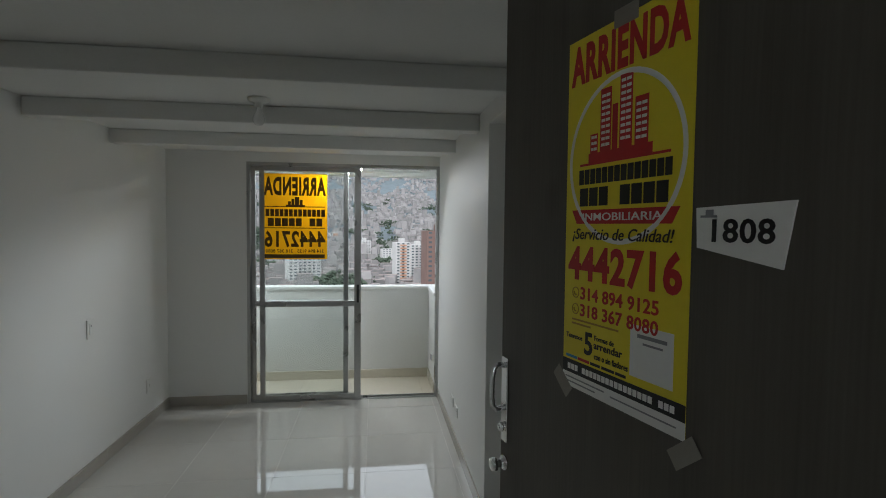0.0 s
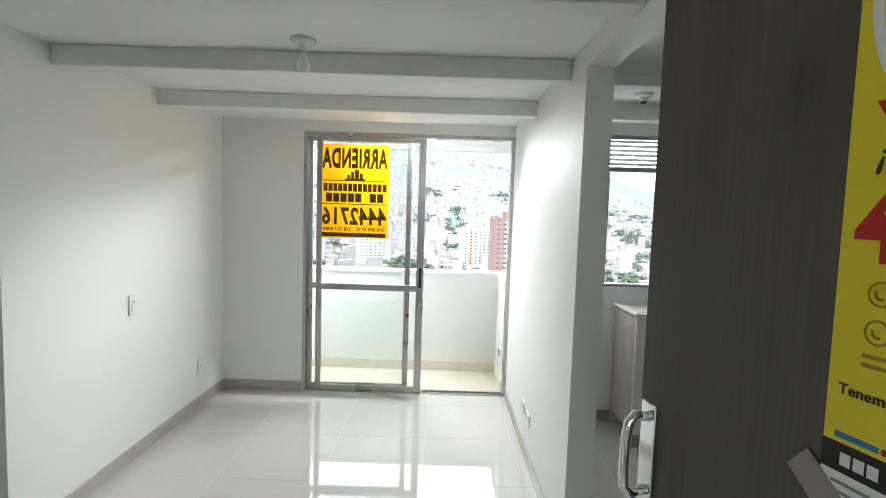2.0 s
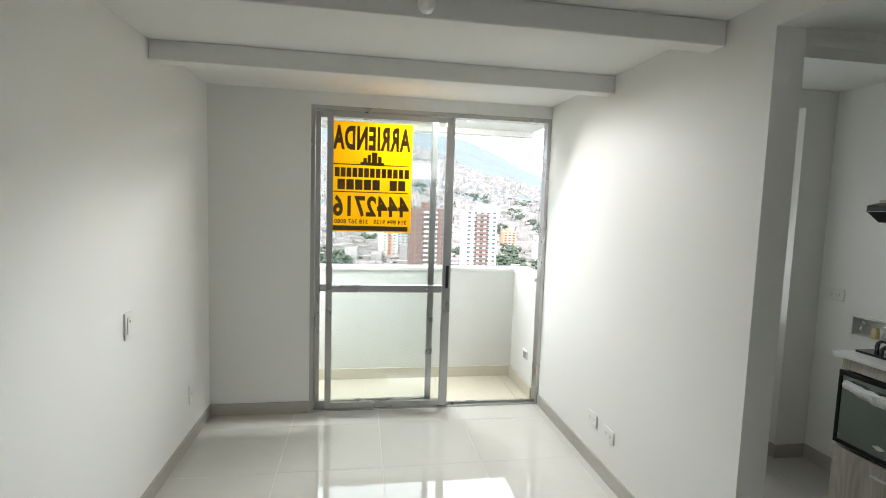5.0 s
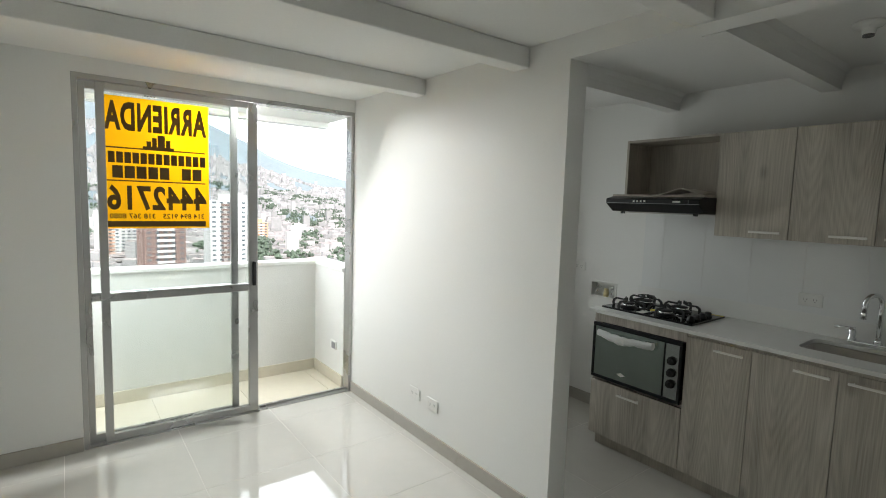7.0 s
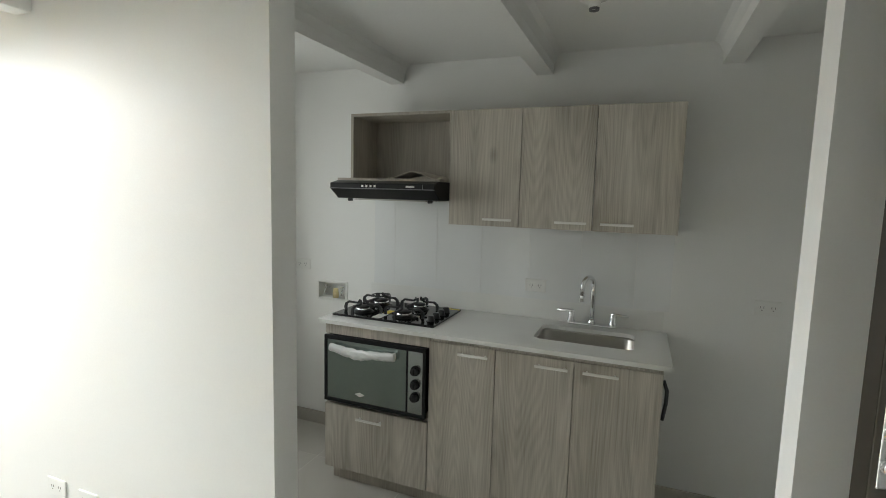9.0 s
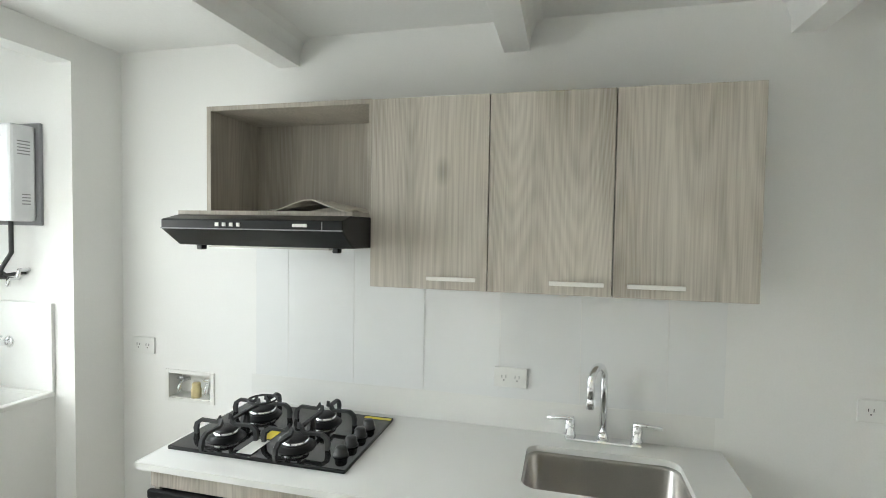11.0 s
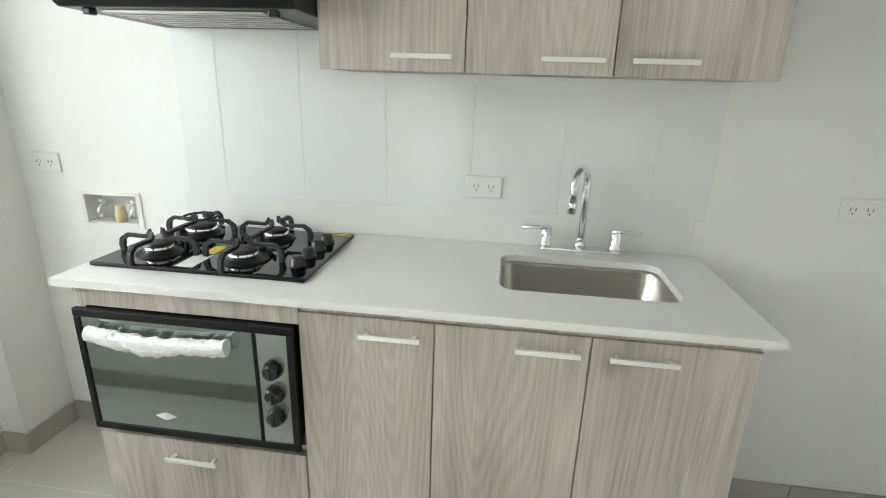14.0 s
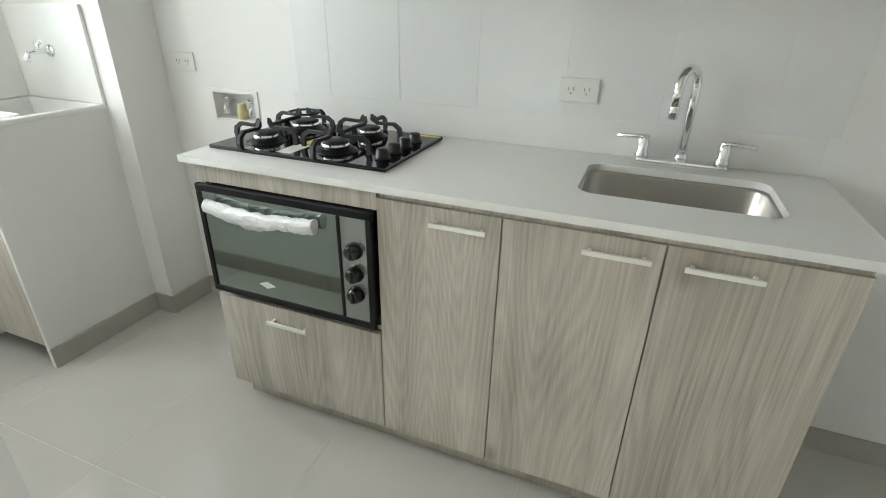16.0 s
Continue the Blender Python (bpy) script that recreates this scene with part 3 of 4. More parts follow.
boxes("cover", [((0.95, 5.955, 0.285), (0.965, 6.065, 0.355))], PLASTIC, bo, 0.004)
boxes("lid", [((0.943, 5.965, 0.293), (0.951, 6.02, 0.347))], GREY, bo, 0.003)


def bulb_holder(x, y, z, bulb, label):
    e = base("ceiling_lampholder", (x, y, z), label, "lamp")
    lathe("rose", [(0.055, 0), (0.055, -0.012), (0.042, -0.022), (0.024, -0.026), (0.022, -0.045), (0.018, -0.047)], (x, y, z), PLASTIC, e)
    if bulb:
        lathe("bulb", [(0.013, -0.045), (0.014, -0.065), (0.024, -0.085), (0.030, -0.105), (0.029, -0.122), (0.020, -0.137), (0.004, -0.144)], (x, y, z), BULB, e)
    else:
        lathe("socket", [(0.019, -0.045), (0.019, -0.055), (0.014, -0.055), (0.012, -0.03)], (x, y, z), SLOT, e)


bulb_holder(-0.235, 3.74, ZC, True, "white lampholder with an opal bulb, unlit")
bulb_holder(1.72, 2.78, ZC, False, "empty white lampholder on the kitchen ceiling")
bulb_holder(1.56, 4.50, ZC, False, "empty white lampholder on the laundry ceiling")

# ---- kitchen ----
XD = 1.90                      # face of the base doors
YA, YB = 2.43, 4.12            # ends of the counter
kb = base("base_cabinet", (2.17, 3.27, 0), "grey oak laminate kitchen base unit under a white counter", "cabinet")
boxes("body", [((XD + 0.02, YA + 0.01, 0.10), (XK, YA + 0.026, 0.865)), ((XD + 0.02, 4.074, 0.10), (XK, 4.09, 0.865)), ((XD + 0.02, YA + 0.026, 0.10), (XK, 4.074, 0.118)),
               ((XD + 0.02, 3.478, 0.118), (XK, 3.494, 0.865)), ((XK - 0.012, YA + 0.026, 0.118), (XK, 3.478, 0.865)), ((XD + 0.02, 3.494, 0.44), (XK, 4.074, 0.455))], OAKIN, kb)
boxes("plinth", [((XD + 0.045, YA + 0.02, 0.0), (XD + 0.061, 4.065, 0.10)), ((XD + 0.061, 4.049, 0.0), (XK, 4.065, 0.10)), ((XD + 0.061, YA + 0.02, 0), (XK, YA + 0.036, 0.10))], OAKIN, kb)
boxes("top_rail", [((XD + 0.012, YA + 0.012, 0.868), (XD + 0.028, 3.485, 0.878)), ((XD + 0.004, 3.488, 0.822), (XD + 0.02, 4.088, 0.878)), ((XD + 0.008, YA + 0.012, 0.832), (XD + 0.0195, 3.484, 0.868))], OAK, kb)


def bar_handle(x, ya, yb, z, parent):
    boxes("handle", [((x - 0.028, ya, z - 0.006), (x - 0.020, yb, z + 0.006)), ((x - 0.021, ya + 0.012, z - 0.004), (x + 0.001, ya + 0.02, z + 0.004)), ((x - 0.021, yb - 0.02, z - 0.004), (x + 0.001, yb - 0.012, z + 0.004))], HANDLE, parent, 0.0015)


for ya, yb, ha, hb in ((3.1555, 3.4855, 3.185, 3.331), (2.7995, 3.1525, 2.822, 2.967), (YA + 0.01, 2.7965, 2.612, 2.759)):
    d = box("door", (XD, ya, 0.08), (XD + 0.018, yb, 0.858), OAK, kb, 0.0015)
    bar_handle(XD, ha, hb, 0.820, d)
d = box("drawer", (XD, 3.49, 0.08), (XD + 0.018, 4.09, 0.437), OAK, kb, 0.0015)
bar_handle(XD, 3.735, 3.885, 0.388, d)

# counter with a sink cut-out
ct = tagged(new("countertop"), "white quartz kitchen counter with a short upstand", "counter")
ct.location = (2.15, 3.27, 0.9)
bpy.context.view_layer.update()
SX0, SX1, SY0, SY1 = 2.042, 2.325, 2.558, 3.014
boxes("slab", [((1.878, YA - 0.02, 0.88), (SX0, YB, 0.90)), ((SX1, YA - 0.02, 0.88), (XK, YB, 0.90)), ((SX0, YA - 0.02, 0.88), (SX1, SY0, 0.90)), ((SX0, SY1, 0.88), (SX1, YB, 0.90))], STONE, ct)
boxes("upstand", [((XK - 0.0016, YA, 0.9005), (XK - 0.0005, YB, 1.005))], STONE, ct, 0.0004)


def rounded(x0, x1, y0, y1, r, z, n=6):
    out = []
    for cx, cy, a in ((x1 - r, y1 - r, 0), (x0 + r, y1 - r, 90), (x0 + r, y0 + r, 180), (x1 - r, y0 + r, 270)):
        for i in range(n + 1):
            t = radians(a + 90 * i / n)
            out.append((cx + r * math.cos(t), cy + r * math.sin(t), z))
    return out


sk = base("kitchen_sink", (2.2, 2.78, 0.74), "brushed steel sink set into the white counter", "sink")
bm = bmesh.new()
loops = []
for grow, z, r in ((0.012, 0.879, 0.05), (-0.004, 0.879, 0.05), (-0.006, 0.872, 0.05), (-0.012, 0.76, 0.05), (-0.03, 0.735, 0.05), (-0.09, 0.73, 0.03)):
    loops.append([bm.verts.new(p) for p in rounded(SX0 - grow, SX1 + grow, SY0 - grow, SY1 + grow, r, z)])
for a, b in zip(loops, loops[1:]):
    for i in range(len(a)):
        bm.faces.new((a[i], a[(i + 1) % len(a)], b[(i + 1) % len(a)], b[i]))
bm.faces.new(loops[-1])
finish("bowl", bm, STEEL, sk, True)
lathe("drain", [(0.042, 0.0), (0.042, 0.003), (0.03, 0.001), (0.008, 0.0)], (2.22, 2.785, 0.7305), CHROME, sk)
# rounded corners of the cut-out
for cx, cy, a in ((SX1, SY1, 0), (SX0, SY1, 90), (SX0, SY0, 180), (SX1, SY0, 270)):
    s = ((1, 1), (-1, 1), (-1, -1), (1, -1))[a // 90]
    c = (cx - s[0] * 0.045, cy - s[1] * 0.045)
    prism("slab_corner", [(cx, cy)] + [(c[0] + 0.045 * math.cos(radians(a + 90 * i / 8)), c[1] + 0.045 * math.sin(radians(a + 90 * i / 8))) for i in range(9)], 0.8803, 0.8997, STONE, ct, "z")

fa = base("kitchen_faucet", (2.395, 2.77, 0.9), "chrome two-handle gooseneck faucet behind the sink", "faucet")
boxes("deck_plate", [((2.372, 2.655, 0.9), (2.418, 2.895, 0.916))], CHROME, fa, 0.006)
tube("spout", [(2.395, 2.775, 0.91), (2.395, 2.775, 1.11)] + arc((2.351, 2.7985, 1.115), 0.05, 0, 175, 12, ((0.88, -0.47, 0), (0, 0, 1))) + [(2.302, 2.823, 1.075)], 0.0125, CHROME, fa, 14)
lathe("aerator", [(0.013, 0), (0.013, 0.03), (0.010, 0.036)], (2.302, 2.823, 1.045), CHROME, fa)
lathe("spout_collar", [(0.02, 0), (0.018, 0.015), (0.012, 0.03)], (2.395, 2.775, 0.914), CHROME, fa)
for y, s in ((2.88, 1), (2.67, -1)):
    lathe("valve", [(0.02, 0), (0.021, 0.012), (0.016, 0.02), (0.018, 0.045), (0.014, 0.06), (0.008, 0.064)], (2.395, y, 0.912), CHROME, fa)
    tube("lever", [(2.395, y - s * 0.012, 0.972), (2.392, y + s * 0.02, 0.974), (2.388, y + s * 0.075, 0.972)], [0.010, 0.008, 0.006], CHROME, fa)

# hob
hb = base("gas_hob", (2.19, 3.78, 0.9), "black glass four-burner gas hob with cast iron grates", "hob")
HX0, HX1, HY0, HY1 = 1.975, 2.385, 3.498, 4.095
boxes("glass_top", [((HX0, HY0, 0.9), (HX1, HY1, 0.912))], HOBGLASS, hb, 0.003)
BURN = ((2.08, 3.965, 0.038), (2.28, 3.965, 0.046), (2.08, 3.715, 0.042), (2.28, 3.715, 0.036))
for bx, by, r in BURN:
    lathe("burner", [(r + 0.024, 0.0), (r + 0.022, 0.003), (r + 0.012, 0.004), (r + 0.01, 0.01), (r, 0.012)], (bx, by, 0.912), ENAMEL, hb, 28)
    lathe("burner_ring", [(r, 0.0), (r, 0.012), (r * 0.8, 0.014)], (bx, by, 0.923), CHROME, hb, 28)
    lathe("burner_cap", [(r * 0.95, 0.0), (r * 1.02, 0.005), (r * 0.8, 0.009), (0.004, 0.010)], (bx, by, 0.936), IRON, hb, 28)
    bm = bmesh.new()
    for dx, dy in ((1, 0), (-1, 0), (0, 1), (0, -1)):
        px, py = -dy, dx
        L = 0.116
        prof = [(L, 0.0), (L + 0.004, 0.018), (L - 0.002, 0.038), (L - 0.022, 0.052), (0.034, 0.050), (0.022, 0.068), (0.018, 0.050), (0.030, 0.041), (L - 0.028, 0.042), (L - 0.014, 0.032), (L - 0.011, 0.014), (L - 0.012, 0.0)]
        va = [bm.verts.new((bx + dx * a + px * 0.0055, by + dy * a + py * 0.0055, 0.912 + h)) for a, h in prof]
        vb = [bm.verts.new((bx + dx * a - px * 0.0055, by + dy * a - py * 0.0055, 0.912 + h)) for a, h in prof]
        bm.faces.new(va)
        bm.faces.new(vb[::-1])
        for i in range(len(prof)):
            j = (i + 1) % len(prof)
            bm.faces.new((va[i], vb[i], vb[j], va[j]))
    if by > 3.8 and bx > 2.2:
        add_tube(bm, arc((bx, by, 0.968), 0.05, 0, 360, 24, ((1, 0, 0), (0, 1, 0))), 0.004, 8)
    finish("grate", bm, IRON, hb)
for i in range(4):
    lathe("knob", [(0.023, 0.0), (0.023, 0.005), (0.020, 0.008), (0.018, 0.024), (0.015, 0.028), (0.003, 0.029)], (2.06 + 0.072 * i, 3.55, 0.912), BLACK, hb, 20)
boxes("sticker", [((2.10, 3.815, 0.9122), (2.17, 3.85, 0.9127))], LABELY, hb)
boxes("sticker", [((1.99, 3.81, 0.9122), (2.09, 3.86, 0.9127))], WHITE, hb)
boxes("sticker", [((2.355, 3.50, 0.9122), (2.372, 3.60, 0.9127))], LABELY, hb)

# built-in oven
ov = base("built_in_oven", (1.9, 3.79, 0.456), "black framed mirrored oven with its handle still wrapped", "oven")
OX = XD - 0.014
boxes("frame", [((OX, 3.497, 0.458), (XD + 0.002, 4.086, 0.478)), ((OX, 3.497, 0.795), (XD + 0.002, 4.086, 0.818)), ((OX, 3.497, 0.478), (XD + 0.002, 3.515, 0.795)), ((OX, 4.068, 0.478), (XD + 0.002, 4.086, 0.795)), ((OX, 3.594, 0.478), (XD + 0.002, 3.604, 0.795)), ((XD + 0.002, 3.51, 0.47), (2.36, 4.07, 0.805))], FRAMEK, ov, 0.003)
boxes("door_glass", [((OX + 0.004, 3.604, 0.478), (XD, 4.068, 0.795))], MIRROR, ov)
boxes("control_panel", [((OX + 0.004, 3.515, 0.478), (XD, 3.594, 0.795))], OVENGREY, ov)
for z in (0.70, 0.63, 0.565):
    lathe("knob", [(0.025, 0), (0.025, -0.006), (0.022, -0.010), (0.020, -0.024), (0.017, -0.027), (0.003, -0.028)], (OX + 0.004, 3.553, z), KNOB, ov, 24, "x")
    box("knob_grip", (OX - 0.029, 3.549, z - 0.016), (OX - 0.020, 3.557, z + 0.016), KNOB, ov, 0.003)
prism("badge", [(3.84, 0.52), (3.87, 0.508), (3.90, 0.52), (3.87, 0.532)], OX + 0.002, OX + 0.0042, HANDLE, ov, "x")
# wrapped handle: a bar with lumpy film
bm = bmesh.new()
add_tube(bm, [(OX - 0.018, 4.035 - 0.375 * k / 60, 0.762 - 0.012 * math.sin(math.pi * k / 60)) for k in range(61)], 0.017, 14)
for v in bm.verts:
    n = noise.noise(v.co * 30) * 0.005 + noise.noise(v.co * 95) * 0.0025
    drape = max(0.0, 0.76 - v.co.z) * (0.55 + 0.25 * math.sin(v.co.y * 23))
    v.co += Vector((n * 0.7, 0, n * 1.2 - drape))
finish("wrapped_handle", bm, FILM, ov)
for y in (4.0, 3.70):
    box("handle_post", (OX - 0.018, y, 0.745), (OX + 0.004, y + 0.012, 0.757), CHROME, ov)

# upper cabinet, its left bay open over the hood
UX = 2.158
uc = base("wall_cabinet", (2.3, 3.26, 1.414), "grey oak laminate wall cabinet with an open bay above the hood", "cabinet")
boxes("body", [((UX + 0.018, 2.414, 1.416), (XK, 2.44, 1.993)), ((UX + 0.018, 2.44, 1.978), (XK, 3.50, 1.993)), ((UX + 0.018, 2.44, 1.416), (XK, 3.487, 1.432)), ((UX + 0.018, 3.487, 1.416), (XK, 3.503, 1.978))], OAKIN, uc)
boxes("open_bay", [((UX, 4.083, 1.645), (XK, 4.099, 1.997)), ((UX, 3.503, 1.982), (XK, 4.083, 1.997)), ((UX, 3.503, 1.630), (XK, 4.099, 1.645)), ((XK - 0.012, 3.503, 1.645), (XK, 4.083, 1.982)), ((UX, 3.5032, 1.645), (XK - 0.012, 3.512, 1.982))], OAKIN, uc)
for ya, yb, ha, hb2 in ((3.1345, 3.503, 3.164, 3.313), (2.7825, 3.1315, 2.805, 2.953), (2.412, 2.7795, 2.597, 2.744)):
    d = box("door", (UX, ya, 1.414), (UX + 0.018, yb, 1.995), OAK, uc, 0.0015)
    bar_handle(UX, ha, hb2, 1.449, d)

# hood
hd = base("range_hood", (2.2, 3.8, 1.53), "black enamel range hood under the open cabinet bay", "range hood")
prism("body", [(1.965, 1.615), (1.965, 1.585), (2.04, 1.535), (XK - 0.005, 1.53), (XK - 0.005, 1.63), (2.03, 1.63)], 3.507, 4.105, ENAMEL, hd, "y", 0.004)
boxes("top_ledge", [((2.03, 3.507, 1.6305), (UX - 0.002, 4.10, 1.643))], OAKIN, hd)
boxes("button", [((1.961, 3.83 + 0.024 * i, 1.595), (1.966, 3.84 + 0.024 * i, 1.606)) for i in range(4)], HANDLE, hd)
boxes("badge", [((1.9625, 3.615, 1.596), (1.966, 3.66, 1.605))], HANDLE, hd)
boxes("lip", [((1.9635, 3.507, 1.5855), (1.9665, 4.105, 1.589))], GREY, hd)
boxes("grille", [((2.07 + 0.045 * k, 3.60, 1.5275), (2.095 + 0.045 * k, 4.02, 1.5325)) for k in range(7)], STEEL, hd)
boxes("trim_line", [((1.9635, 3.568, 1.588), (1.966, 3.570, 1.612))], GREY, hd)
for y in (3.56, 4.03):
    box("foot", (2.05, y, 1.520), (2.075, y + 0.02, 1.535), BLACK, hd, 0.003)
# folded paper left in the open bay
pm = base("paper_manual", (2.3, 3.72, 1.645), "crumpled paper manual lying in the open bay", "paper")
bm = bmesh.new()
g = bmesh.ops.create_grid(bm, x_segments=8, y_segments=12, size=0.5)
for v in bm.verts:
    a, b = v.co.x, v.co.y
    v.co = Vector((2.27 + a * 0.20, 3.74 + b * 0.30, 1.650 + 0.07 * max(0, 0.5 - abs(b + 0.05)) + 0.006 * math.sin(9 * a + 7 * b)))
bmesh.ops.solidify(bm, geom=bm.faces[:], thickness=0.004)
finish("leaves", bm, PAPER, pm)
box("carton_corner", (2.25, 3.52, 1.6455), (2.29, 3.535, 1.69), PLASTIC, pm, 0.002)

# hose end at the cabinet's free side
ho = base("gas_hose", (2.03, 2.42, 0.5), "black hose clipped to the cabinet side", "hose")
tube("hose", [(2.0, 2.434, 0.80), (1.99, 2.418, 0.76), (2.0, 2.418, 0.70), (2.01, 2.428, 0.62)], 0.008, RUBBER, ho)

# recessed valve box
vb = base("valve_box", (XK, 4.41, 0.86), "white recessed valve box with two taps and a yellow plug", "valve box")
boxes("rim", [((XK - 0.006, 4.293, 0.858), (XK + 0.002, 4.312, 0.992)), ((XK - 0.006, 4.513, 0.858), (XK + 0.002, 4.532, 0.992)), ((XK - 0.006, 4.312, 0.976), (XK + 0.002, 4.513, 0.992)), ((XK - 0.006, 4.312, 0.858), (XK + 0.002, 4.513, 0.872))], PLASTIC, vb, 0.002)
boxes("recess", [((XK + 0.07, 4.312, 0.872), (XK + 0.08, 4.513, 0.976)), ((XK + 0.002, 4.312, 0.872), (XK + 0.07, 4.513, 0.875))], PLASTIC, vb)
for y in (4.345, 4.475):
    tube("tap", [(XK + 0.07, y, 0.935), (XK + 0.02, y, 0.935), (XK + 0.01, y, 0.915), (XK + 0.01, y, 0.893)], [0.008, 0.008, 0.009, 0.010], CHROME, vb)
    tube("tap_key", [(XK + 0.018, y - 0.014, 0.952), (XK + 0.018, y + 0.014, 0.952)], 0.006, CHROME, vb)
lathe("plug", [(0.020, 0), (0.020, 0.035), (0.017, 0.04), (0.017, 0.058), (0.014, 0.061)], (XK + 0.022, 4.40, 0.875), PLUG, vb)

# ---- laundry alcove ----
lt = base("laundry_tub", (1.98, 5.07, 0), "white laundry tub on a white panelled base with oak front", "laundry tub")
boxes("side_panel", [((1.742, 4.85, 0.0), (2.22, 4.865, 0.915))], PAINT, lt)
boxes("tub_rim", [((1.725, 4.845, 0.915), (2.22, 4.875, 0.935)), ((1.725, 4.875, 0.915), (1.76, 5.29, 0.935)), ((2.19, 4.875, 0.915), (2.22, 5.29, 0.935)), ((1.76, 5.26, 0.915), (2.19, 5.29, 0.935))], PLASTIC, lt, 0.005)
boxes("basin", [((1.76, 4.875, 0.70), (2.19, 5.26, 0.715)), ((1.755, 4.87, 0.70), (1.762, 5.265, 0.925)), ((2.188, 4.87, 0.70), (2.195, 5.265, 0.925)), ((1.76, 4.868, 0.70), (2.19, 4.876, 0.925)), ((1.76, 5.258, 0.70), (2.19, 5.265, 0.925))], PLASTIC, lt)
boxes("washboard_ridge", [((1.78 + 0.035 * i, 4.95, 0.905), (1.795 + 0.035 * i, 5.25, 0.93)) for i in range(6)], PLASTIC, lt, 0.005)
boxes("front", [((1.742, 4.868, 0.10), (1.758, 5.285, 0.90))], OAK, lt)
boxes("splash_panel", [((2.206, 4.845, 0.936), (2.2195, 5.29, 1.282)), ((2.08, 5.277, 0.936), (2.206, 5.2895, 1.282))], PLASTIC, lt, 0.002)
boxes("splash_panel", [((1.725, 5.277, 0.936), (2.08, 5.2895, 1.045))], PLASTIC, lt, 0.002)
tp = base("wall_tap", (2.2, 5.1, 1.12), "chrome garden tap on the tub's splash panel", "tap")
tube("spout", [(2.206, 5.06, 1.12), (2.16, 5.06, 1.12), (2.125, 5.06, 1.115), (2.11, 5.06, 1.085)], [0.012, 0.011, 0.010, 0.011], CHROME, tp)
tube("key", [(2.165, 5.045, 1.15), (2.165, 5.075, 1.15)], 0.006, CHROME, tp)
tube("stem", [(2.165, 5.06, 1.12), (2.165, 5.06, 1.15)], 0.007, CHROME, tp)
lathe("collar", [(0.024, 0.0), (0.022, -0.006), (0.014, -0.010)], (2.206, 5.06, 1.12), CHROME, tp, 20, "x")

ht = base("gas_water_heater", (2.13, 5.04, 1.6), "white wall-hung gas water heater with yellow label and hoses", "water heater")
boxes("case", [((2.11, 4.905, 1.60), (2.205, 5.16, 1.965))], HEATER, ht, 0.012)
boxes("back_plate", [((2.205, 4.89, 1.585), (2.2195, 5.17, 1.98))], GREY, ht, 0.003)
boxes("vent", [((2.135, 4.9035, 1.90 - 0.012 * i), (2.18, 4.9055, 1.904 - 0.012 * i)) for i in range(5)] + [((2.15, 4.9035, 1.70 - 0.012 * i), (2.18, 4.9055, 1.704 - 0.012 * i)) for i in range(4)], GREY, ht)
boxes("energy_label", [((2.1085, 5.065, 1.86), (2.1102, 5.13, 1.935))], LABELY, ht)
boxes("label_print", [((2.1085, 5.06, 1.79), (2.1102, 5.125, 1.85))], WHITE, ht)
boxes("mark", [((2.1085, 4.95, 1.915), (2.1102, 4.985, 1.922)), ((2.1085, 5.105, 1.745), (2.1102, 5.13, 1.752))], GREY, ht)
for y in (5.09, 4.99):
    lathe("knob", [(0.018, 0), (0.018, -0.012), (0.012, -0.016), (0.003, -0.016)], (2.11, y, 1.665), CHROME, ht, 20, "x")
lathe("knob", [(0.014, 0), (0.014, -0.01), (0.003, -0.012)], (2.11, 5.04, 1.64), CHROME, ht, 20, "x")
tube("gas_hose", [(2.155, 5.08, 1.60), (2.155, 5.08, 1.53), (2.12, 5.05, 1.47), (2.13, 5.10, 1.40), (2.13, 5.17, 1.37)], 0.008, HOSE, ht)
tube("water_hose", [(2.155, 5.04, 1.60), (2.155, 5.05, 1.52), (2.14, 5.09, 1.44), (2.17, 5.02, 1.39), (2.215, 4.98, 1.40)], 0.008, RUBBER, ht)
tube("water_hose", [(2.155, 4.97, 1.60), (2.155, 4.97, 1.48), (2.14, 5.0, 1.42), (2.17, 5.06, 1.38), (2.215, 5.08, 1.375)], 0.008, RUBBER, ht)
for y, z in ((4.97, 1.41), (5.02, 1.375), (5.08, 1.375)):
    tube("wall_valve", [(2.2195, y, z), (2.18, y, z), (2.175, y, z - 0.03)], 0.009, CHROME, ht)

# laundry window with a louvre above
lw = base("laundry_window", (1.645, 5.33, 1.05), "white aluminium laundry window with a louvred vent above", "window")
boxes("frame", [((1.22, 5.31, 1.05), (1.245, 5.36, 2.2)), ((2.045, 5.31, 1.05), (2.07, 5.36, 2.2)), ((1.245, 5.31, 1.05), (2.045, 5.36, 1.075)), ((1.245, 5.31, 1.93), (2.045, 5.36, 1.965)), ((1.245, 5.31, 2.175), (2.045, 5.36, 2.2)), ((1.62, 5.31, 1.075), (1.655, 5.36, 1.93))], ALU, lw, 0.003)
for xa, xb in ((1.245, 1.62), (1.655, 2.045)):
    p = box("pane", (xa, 5.332, 1.075), (xb, 5.337, 1.93), PANE, lw)
    p.visible_shadow = False
bm = bmesh.new()
for i in range(6):
    z = 1.975 + 0.034 * i
    vs = [bm.verts.new(c) for c in ((1.245, 5.312, z), (2.045, 5.312, z), (2.045, 5.352, z + 0.026), (1.245, 5.352, z + 0.026))]
    bm.faces.new(vs)
bmesh.ops.solidify(bm, geom=bm.faces[:], thickness=0.002)
finish("louvre_blades", bm, LOUVER, lw)


# ---- the valley outside ----
rng = random.Random(7)
GROUND = -48.0
